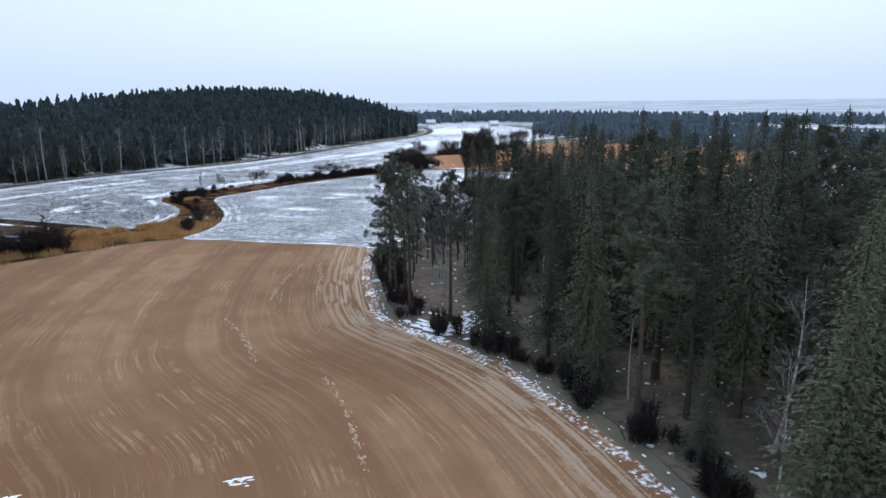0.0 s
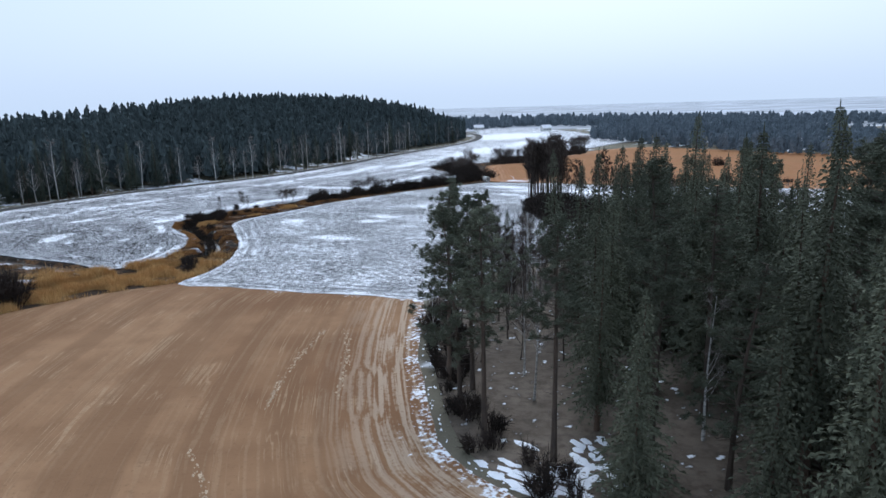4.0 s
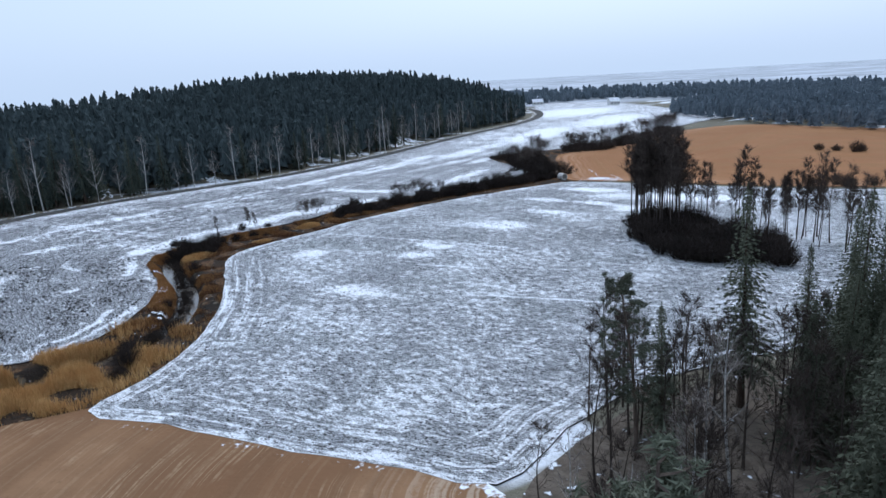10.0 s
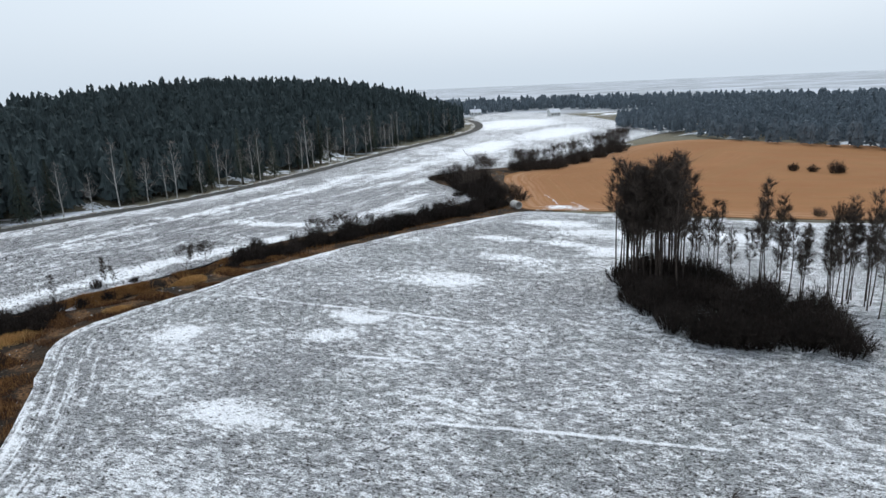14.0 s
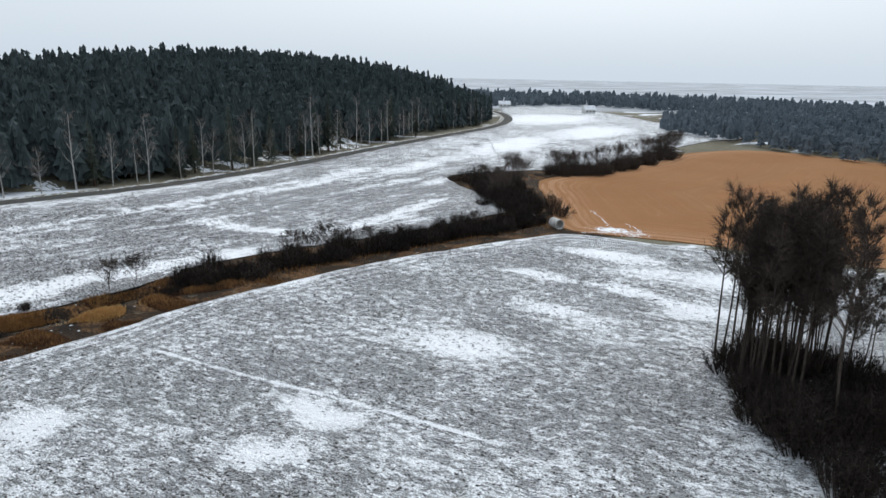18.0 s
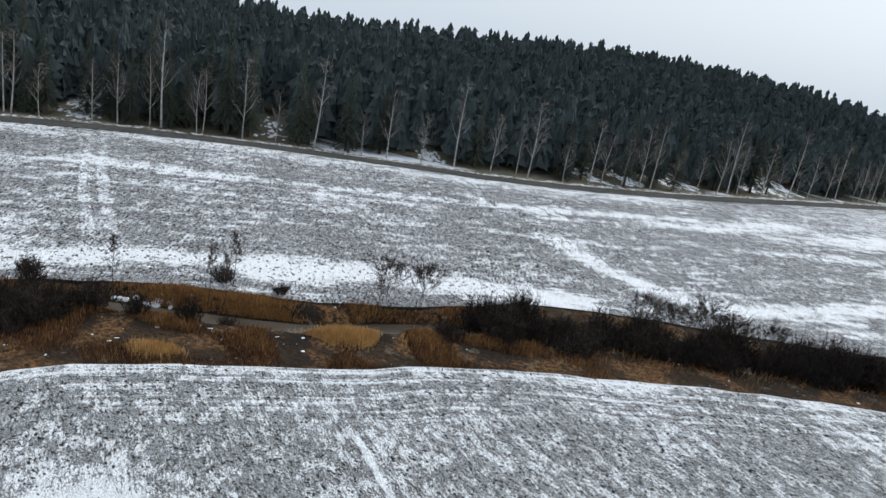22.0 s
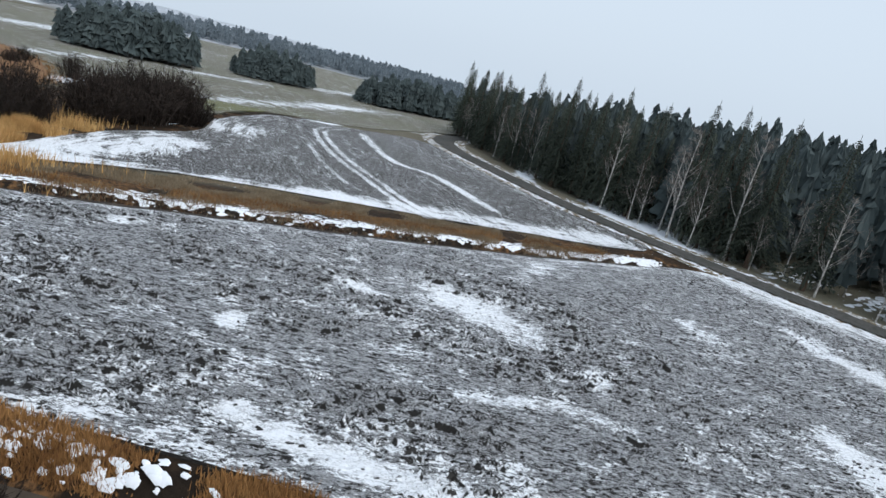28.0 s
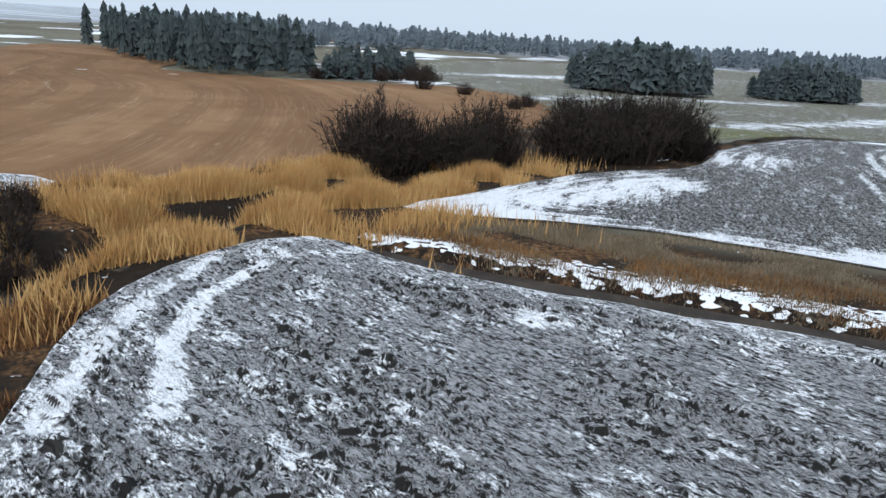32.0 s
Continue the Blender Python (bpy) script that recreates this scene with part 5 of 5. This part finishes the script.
copse_tree.stand(-73.0, 117.7, 0, 0.42, 0, rng)
for x, y in ((-93, 65.4), (-99.1, 74.8), (-95.5, 61.1), (-86.5, 45.1), (-78.7, 38.9)):
    thicket.stand(x, y, 0, rng.uniform(0.7, 1.0), None, rng)
for x, y in ((76, 300), (80, 297), (84, 293), (86, 294)):
    thicket.stand(x, y, 0.1, rng.uniform(0.6, 1.1), None, rng)
for x, y, s in ((-68.1, 199.8, 0.32), (-67.4, 200.8, 0.3), (-72.1, 194.1, 0.3), (-60, 211, 0.28), (-69.9, 203.1, 0.35)):
    copse_tree.stand(x, y, -0.2, s, None, rng)


# ---- reeds and withered grass ----
def blades(name, line, half, count, height, width, material, label, seed, keep=None, lean=0.25, clump=0.0):
    g = np.random.default_rng(seed)
    i = g.integers(0, len(line) - 1, count)
    t = g.uniform(0, 1, (count, 1))
    p = line[i] * (1 - t) + line[i + 1] * t
    off = g.normal(size=(count, 2)) * half
    p = p + off
    if clump:
        p = p + g.normal(size=(count, 2)) * clump * (g.uniform(0, 1, (count, 1)) < 0.5)
    n1 = np.sin(p[:, 0] * 0.7 + 1.6 * np.sin(p[:, 1] * 0.6)) + np.sin(p[:, 1] * 0.9 + 1.4 * np.sin(p[:, 0] * 0.45)) + g.normal(size=count) * 0.25
    ok = n1 > {"reed_bed": -0.1, "creek_grass": 0.45, "rim_grass": -1.1, "meadow_grass": 0.5, "dark_grass": 0.05}.get(name, -0.6)
    if keep is not None:
        ok &= keep(p[:, 0], p[:, 1])
    p, n1 = p[ok], n1[ok]
    z = terrain(p[:, 0], p[:, 1])
    k = len(p)
    h = g.uniform(*height, k) * (0.75 + 0.2 * n1)
    a = g.uniform(0, 6.28, k)
    d = np.stack([np.cos(a), np.sin(a)], 1) * width / 2
    tip = p + g.normal(size=(k, 2)) * lean * h[:, None]
    v = np.concatenate([np.column_stack([p - d, z - 0.05]), np.column_stack([p + d, z - 0.05]), np.column_stack([tip + d * 0.5, z + h])])
    f = np.stack([np.arange(k), np.arange(k) + k, np.arange(k) + 2 * k], 1)
    return tagged(mesh_object(name, v, f, material), label, "reeds" if "reed" in name else "grass", kind="stuff")


FIELDS = [smooth_line(o, 2.5, True) for o in (W2, W3, W4, BROWN)]


def off_fields(x, y):
    ok = np.ones(x.shape, bool)
    for o in FIELDS:
        ok &= ~inside(x, y, o)
    return ok & (terrain(x, y) > -1.15)


blades("reed_bed", smooth_line([(-81.9, 116.1), (-73.8, 123.6), (-67.3, 128.9), (-61, 134.4), (-58.6, 140.7)], 1.0), 4.4, 170000, (0.6, 1.7), 0.08, MAT["reed"], "golden dry reeds in the wet corner of the fields", 1, off_fields)
blades("creek_grass", smooth_line([(-58.4, 145.5), (-59.1, 154.5), (-64.4, 165.2), (-71, 173.3), (-76.7, 180.3), (-78.3, 184.9), (-75.6, 190.7), (-70.8, 196.1), (-65.3, 201.3), (-59, 209.5), (-52, 219)], 1.0), 3.0, 130000, (0.2, 0.7), 0.075,
       MAT["rust_grass"], "withered orange-brown grass on the creek banks", 2, off_fields)
blades("rim_grass", smooth_line([(-62.7, 157.1), (-64.7, 163.3), (-68.4, 169.5), (-72.2, 174.1), (-75.2, 178), (-77.1, 182.9), (-76.5, 188.1), (-74.3, 192.8), (-69.6, 199), (-62.4, 206.6)], 1.0), 0.9, 85000, (0.25, 0.7), 0.07, MAT["rust_grass"], "orange withered grass along the creek rim", 8, off_fields)
for clump_line, spread, many, seed in (([(-59.4, 204.4), (-57.6, 206.2), (-56.2, 208.2)], 0.8, 11000, 21), ([(-72.6, 179.6), (-71.6, 181.4), (-70.4, 183.2)], 1.1, 9000, 22), ([(-63.2, 192.4), (-62.4, 194)], 0.6, 3000, 23)):
    blades("reed_clump", smooth_line(clump_line, 0.5), spread, many, (0.3, 0.9), 0.07, MAT["reed"], "thick clump of orange dry reeds by the creek", seed, off_fields)
blades("meadow_grass", smooth_line([(-66.4, 178.3), (-67.8, 185.5), (-65.5, 192.1), (-59.8, 199.9), (-52.5, 209.5), (-43, 220.5)], 1.0), 1.7, 16000, (0.2, 0.55), 0.07, MAT["grass"], "matted withered grass between creek and field", 6, off_fields)
blades("dark_grass", smooth_line([(-59, 145.7), (-59.7, 154.6), (-64.4, 165.2), (-70, 173.4), (-72.7, 180.6), (-70.9, 189.1), (-65.6, 197.6), (-58, 206), (-50, 217)], 1.0), 4.4, 190000, (0.15, 0.5), 0.075, MAT["sedge"], "dark rotten grass and sedge on the creek banks", 7, off_fields)
blades("bank_grass", smooth_line([(-52, 219), (-44, 229), (-30, 241.5), (-16, 254.5), (-8, 263)], 1.0), 2.6, 9000, (0.3, 0.7), 0.10, MAT["grass"], "withered grass on the overgrown bank", 3, off_fields)
blades("ditch_grass", smooth_line([(-76, 133.6), (-86.5, 136.8), (-99, 141.5), (-112.4, 147.6), (-128, 154)], 1.0), 2.4, 110000, (0.12, 0.38), 0.07, MAT["grey_grass"], "short withered grass beside the ditch", 4, off_fields)
blades("ditch_straw", smooth_line([(-75, 135.4), (-87, 139.2), (-100, 144), (-116, 150), (-130, 155.4)], 1.0), 0.8, 26000, (0.15, 0.5), 0.07, MAT["grass"], "brown withered grass along the ditch rim", 14, off_fields)
blades("ditch_sedge", smooth_line([(-68, 134.6), (-76, 138.3), (-86, 142.2), (-99, 147.3), (-115.4, 153.3), (-131, 157.6)], 1.0), 0.9, 9000, (0.12, 0.35), 0.06, MAT["sedge"], "brown sedge on the ditch banks", 9, off_fields)
blades("verge_grass", smooth_line(BROWN[21:], 1.0), 1.6, 8000, (0.2, 0.6), 0.08, MAT["grass"], "withered grass strip beside the stubble field", 5, off_fields)


def snow_lumps(name, line, half, count, size, label, seed, keep=None, lift=0.0, flat=1.0, mat="snow", category="snow"):
    """Flat ragged lumps of left-over snow."""
    g = np.random.default_rng(seed)
    i = g.integers(0, len(line) - 1, count)
    p = line[i] + (line[i + 1] - line[i]) * g.uniform(size=(count, 1)) + g.normal(size=(count, 2)) * half
    way = (line[i + 1] - line[i]) / np.maximum(np.linalg.norm(line[i + 1] - line[i], axis=1), 1e-6)[:, None]
    if keep is not None:
        ok = keep(p[:, 0], p[:, 1])
        p, way = p[ok], way[ok]
    v, f, n = [], [], 9
    for c, d in zip(p, way):
        s, ex, base = g.uniform(*size), g.uniform(1.2, 3.0), len(v)
        v.append((c[0], c[1], lift + 0.10 * s * flat))
        for j in range(n):
            a = 6.283 * j / n
            u, w = math.cos(a) * s * ex * g.uniform(0.6, 1.25), math.sin(a) * s * g.uniform(0.6, 1.25)
            q = c + u * d + w * np.array([-d[1], d[0]])
            v.append((*(c * 0.25 + q * 0.75), lift + 0.08 * s * flat))
            v.append((*q, lift - 0.04))
        for j in range(n):
            a, b = base + 1 + 2 * j, base + 1 + 2 * ((j + 1) % n)
            f += [(base, a, b), (a, a + 1, b + 1, b)]
    v = np.array(v)
    v[:, 2] += terrain(v[:, 0], v[:, 1])
    return tagged(mesh_object(name, v, f, MAT[mat], smooth=True), label, category, kind="stuff")


snow_lumps("ditch_snow", smooth_line([(-73.2, 136), (-78, 137.4), (-87, 141.4), (-100.5, 146.4), (-117.5, 152.7), (-130, 156.8), (-138, 159.4)], 1.0), 0.5, 2700, (0.06, 0.19), "ragged snow left along the ditch bank", 1, None, 0.0, 0.6)
snow_lumps("bank_snow", smooth_line([(-62.6, 158), (-65.2, 162.6), (-67.2, 166.6), (-69.8, 170.4), (-72.4, 173.6), (-74.3, 177.4), (-75.8, 181.4), (-77, 184.6)], 1.0), 0.3, 270, (0.04, 0.15), "ragged ribbon of left-over snow on the bank grass", 2, off_fields, 0.2, 1.5)
snow_lumps("bank_snow", smooth_line([(-77, 186), (-76.8, 188.4), (-74.8, 192.6), (-70, 199)], 1.0), 0.3, 130, (0.05, 0.15), "small scraps of left-over snow on the creek rim", 6, off_fields, 0.1, 0.8)
snow_lumps("bank_snow", smooth_line([(-58.4, 145.5), (-59.1, 154.5), (-64.4, 165.2), (-70, 173.4), (-71.7, 180.7), (-68.6, 191), (-63.2, 199.5), (-56, 208)], 1.0), 2.2, 90, (0.05, 0.15), "left-over snow on the creek banks", 5, off_fields)
snow_lumps("shore_snow", smooth_line([(-63.9, 167.1), (-61.4, 160.8), (-60.2, 152.8), (-60.8, 148)], 1.0), 0.7, 90, (0.10, 0.32), "thick left-over snow beside the ploughed field", 3, off_fields, flat=0.5)


# ---- frozen clods thrown up by the plough ----
def clods(name, outline, box, count, turn, size, z, label, seed):
    g = np.random.default_rng(seed)
    x, y = g.uniform(box[0], box[1], count * 3), g.uniform(box[2], box[3], count * 3)
    line = smooth_line(outline, 2.5, True)
    thick = np.sin(x * 0.31 + 2 * np.sin(y * 0.17)) + np.sin(y * 0.43 + np.sin(x * 0.23)) + g.normal(size=x.size) * 0.7
    ok = inside(x, y, line) & (thick > -0.7)
    x, y = x[ok][:count], y[ok][:count]
    n = len(x)
    a = turn + g.normal(size=n) * 0.45
    s = g.uniform(*size, n)
    long_, wide, high = s * g.uniform(0.9, 1.9, n), s * g.uniform(0.5, 0.9, n), s * g.uniform(0.3, 0.6, n)
    v = []
    tilt = g.normal(size=(2, n)) * 0.22
    for u, w, h in ((-1, -0.3, 0), (-0.3, -1, 0), (0.7, -0.8, 0), (1, 0.3, 0), (0.2, 1, 0), (-0.8, 0.7, 0), (-0.7, -0.1, 1), (-0.1, -0.55, 1), (0.6, -0.35, 1), (0.65, 0.25, 1), (0.05, 0.6, 1), (-0.5, 0.4, 1)):
        uu, ww = long_ * u * g.uniform(0.7, 1.25, n), wide * w * g.uniform(0.7, 1.25, n)
        top = h * (high * g.uniform(0.8, 1.15, n) + tilt[0] * uu + tilt[1] * ww)
        v.append(np.stack([x + uu * np.cos(a) - ww * np.sin(a), y + uu * np.sin(a) + ww * np.cos(a), z - 0.03 + top], 1))
    v = np.stack(v, 1).reshape(-1, 3)
    faces = [(k, (k + 1) % 6, 6 + (k + 1) % 6, 6 + k) for k in range(6)] + [(6, 7, 8, 9, 10, 11)]
    f = [tuple(12 * i + k for k in q) for i in range(n) for q in faces]
    return tagged(mesh_object(name, v, f, MAT["clod"]), label, "clods", kind="stuff")


clods("clods", W3, (-112, -60, 130, 190), 1200, 2.64, (0.05, 0.11), 0.20, "dark frozen clods on the ploughed field", 3)
clods("clods", W3, (-140, -56, 165, 260), 16000, 2.64, (0.07, 0.17), 0.15, "dark frozen clods on the ploughed field", 1)
clods("clods", W2, (-64, 14, 122, 240), 20000, 0.15, (0.05, 0.13), 0.16, "dark clods showing through the thin snow", 2)

# ---- wheel tracks with snow left in the ruts ----
def rut(name, pts, width, label, seed, per_metre=6.0, double=0.0, lift=0.15, mat="snow", size=(0.06, 0.17), category="wheel track"):
    line = smooth_line(pts, 1.0)
    d = np.gradient(line, axis=0)
    side = np.stack([-d[:, 1], d[:, 0]], 1) / np.linalg.norm(d, axis=1)[:, None]
    length = np.linalg.norm(np.diff(line, axis=0), axis=1).sum()
    for k in ((-0.5, 0.5) if double else (0.0,)):
        snow_lumps(name, line + side * k * double, width, int(length * per_metre), size, label, seed + int(k * 2), None, lift, 0.35, mat, category)


SNOW_RUT = "line of snow left in a wheel track"
rut("snow_track", ((3.7, 274.5), (4.8, 265), (4.5, 256), (-0.8, 254)), 0.15, SNOW_RUT, 42, 3.5)
rut("snow_track", ((8.7, 262.6), (10, 257), (10.8, 252)), 0.15, SNOW_RUT, 43, 3.5)
STRAW_RUT = "pale pressed straw in an old wheel track"
for i, pts in enumerate((((-27.6, 78.7), (-23, 71), (-20, 64.6)), ((-23.6, 106.6), (-24.4, 96), (-23.9, 85.8)), ((-21, 106.6), (-19, 97), (-18, 88)), ((-12, 60.8), (-8.5, 52), (-6, 43.6)))):
    rut("straw_track", pts, 0.2, STRAW_RUT, 50 + i, 6.0, 0.0, 0.14, "straw", (0.06, 0.16))
for i, (x, y) in enumerate(((-31, 40), (-15, 42))):
    rut("snow_tuft", ((x - 0.6, y), (x + 0.6, y + 0.3)), 0.35, "small heap of left-over snow on the stubble", 60 + i, 9.0, 0.0, 0.14, "snow", (0.1, 0.25), "snow")
edge_line = smooth_line(STAND_EDGE, 1.0)
snow_lumps("stand_snow", edge_line + np.array([0.6, 0.3]), 0.6, 110, (0.04, 0.12), "thin snow along the rim of the stand", 70, None, 0.14, 0.4)
snow_lumps("stand_snow", smooth_line([(-3, 77), (1, 74), (4, 75), (2, 79)], 1.0), 1.4, 90, (0.2, 0.55), "snow on the open floor of the stand", 72, None, 0.09, 0.4)
for k, (a, b) in enumerate(GLADES):
    d = (b - a) / np.linalg.norm(b - a)
    mid = a + d * 4
    snow_lumps("glade_snow", np.array([mid, mid + (b - mid) * 0.5, b]), 1.6, 34, (0.2, 0.6), "snow lying between the trees on the slope", 100 + k, None, 0.05, 0.8)
road_part = road_line[(road_line[:, 1] > 95) & (road_line[:, 1] < 420)]
rd = np.gradient(road_part, axis=0)
rside = np.stack([-rd[:, 1], rd[:, 0]], 1) / np.linalg.norm(rd, axis=1)[:, None]
for k in (-3.1, 3.1):
    snow_lumps("road_snow", road_part + rside * k, 0.2, 620, (0.15, 0.45), "narrow snow bank beside the gravel road", 80 + int(k), None, 0.1, 0.7)

# ---- small built things ----
def block(bag, x0, x1, y0, y1, z0, z1):
    n = len(bag.v)
    bag.v += [np.array((x, y, z)) for z in (z0, z1) for y in (y0, y1) for x in (x0, x1)]
    bag.f += [tuple(n + k for k in q) for q in ((0, 2, 3, 1), (4, 5, 7, 6), (0, 1, 5, 4), (2, 6, 7, 3), (0, 4, 6, 2), (1, 3, 7, 5))]


def house(x, y, z, turn, w, d, h, label):
    root = new("house")
    walls, roof = Bag(), Bag()
    block(walls, -w / 2, w / 2, -d / 2, d / 2, 0, h)
    for s in (-1, 1):
        walls.face(np.array((s * w / 2, -d / 2, h)), np.array((s * w / 2, d / 2, h)), np.array((s * w / 2, 0, h + d * 0.38)))
        roof.face(np.array((-w / 2 - 0.5, s * (d / 2 + 0.5), h - 0.35)), np.array((w / 2 + 0.5, s * (d / 2 + 0.5), h - 0.35)), np.array((w / 2 + 0.5, 0, h + d * 0.40)), np.array((-w / 2 - 0.5, 0, h + d * 0.40)))
    part("wall", walls.data, MAT["wall"], root)
    part("roof", roof.data, MAT["roof"], root, "snow-covered pitched roof")
    for k in range(3):
        pane = Bag()
        block(pane, -w / 3 + k * w / 3 - 0.6, -w / 3 + k * w / 3 + 0.6, -d / 2 - 0.05, -d / 2 + 0.05, 1.0, 2.3)
        part("window", pane.data, MAT["soil"], root)
    root.matrix_basis = pose(x, y, z, 0, 0, turn)
    return tagged(root, label, "house", "far houses")


for x, y, turn, w, d, h in ((48, 636, 20, 8, 6, 3.4), (-13, 700, 10, 9, 6, 3), (150, 372, 40, 8, 5, 2.8), (166, 384, 10, 7, 5, 2.8)):
    house(x, y, float(terrain(np.array([x]), np.array([y]))[0]), turn, w, d, h, "far pale farmhouse with snowy roof")

culvert = new("culvert")
ring = Bag()
for k in range(20):
    a, b = 6.283 * k / 20, 6.283 * (k + 1) / 20
    for r0, y0, r1, y1 in ((0.9, -1.2, 0.9, 1.2), (0.72, 1.2, 0.72, -1.2), (0.72, -1.2, 0.9, -1.2), (0.9, 1.2, 0.72, 1.2)):
        ring.face(*(np.array((r * math.cos(t), y, r * math.sin(t))) for r, t, y in ((r0, a, y0), (r0, b, y0), (r1, b, y1), (r1, a, y1))))
part("pipe", ring.data, MAT["concrete"], culvert)
head = Bag()
block(head, -1.6, 1.6, -1.35, -1.2, -1.0, -0.9)
part("sill", head.data, MAT["concrete"], culvert)
culvert.matrix_basis = pose(-4.6, 257.5, 0.85, 0, 0, 25)
tagged(culvert, "pale concrete culvert pipe at the field corner", "culvert")

for x, y in ((-62.7, 136.7), (-62, 136.2), (-61.2, 137.3)):
    post = new("fence_post")
    stick = Bag()
    stick.tube([np.array((0, 0, -0.3)), np.array((0.03, 0.02, 0.8)), np.array((0.05, 0.0, 1.7))], [0.07, 0.065, 0.055], 7)
    part("stake", stick.data, MAT["bark"], post)
    post.matrix_basis = pose(x, y, float(terrain(np.array([x]), np.array([y]))[0]), 0, 0, 40)
    tagged(post, "weathered wooden stake standing in the reeds", "post", "stakes in the reeds")
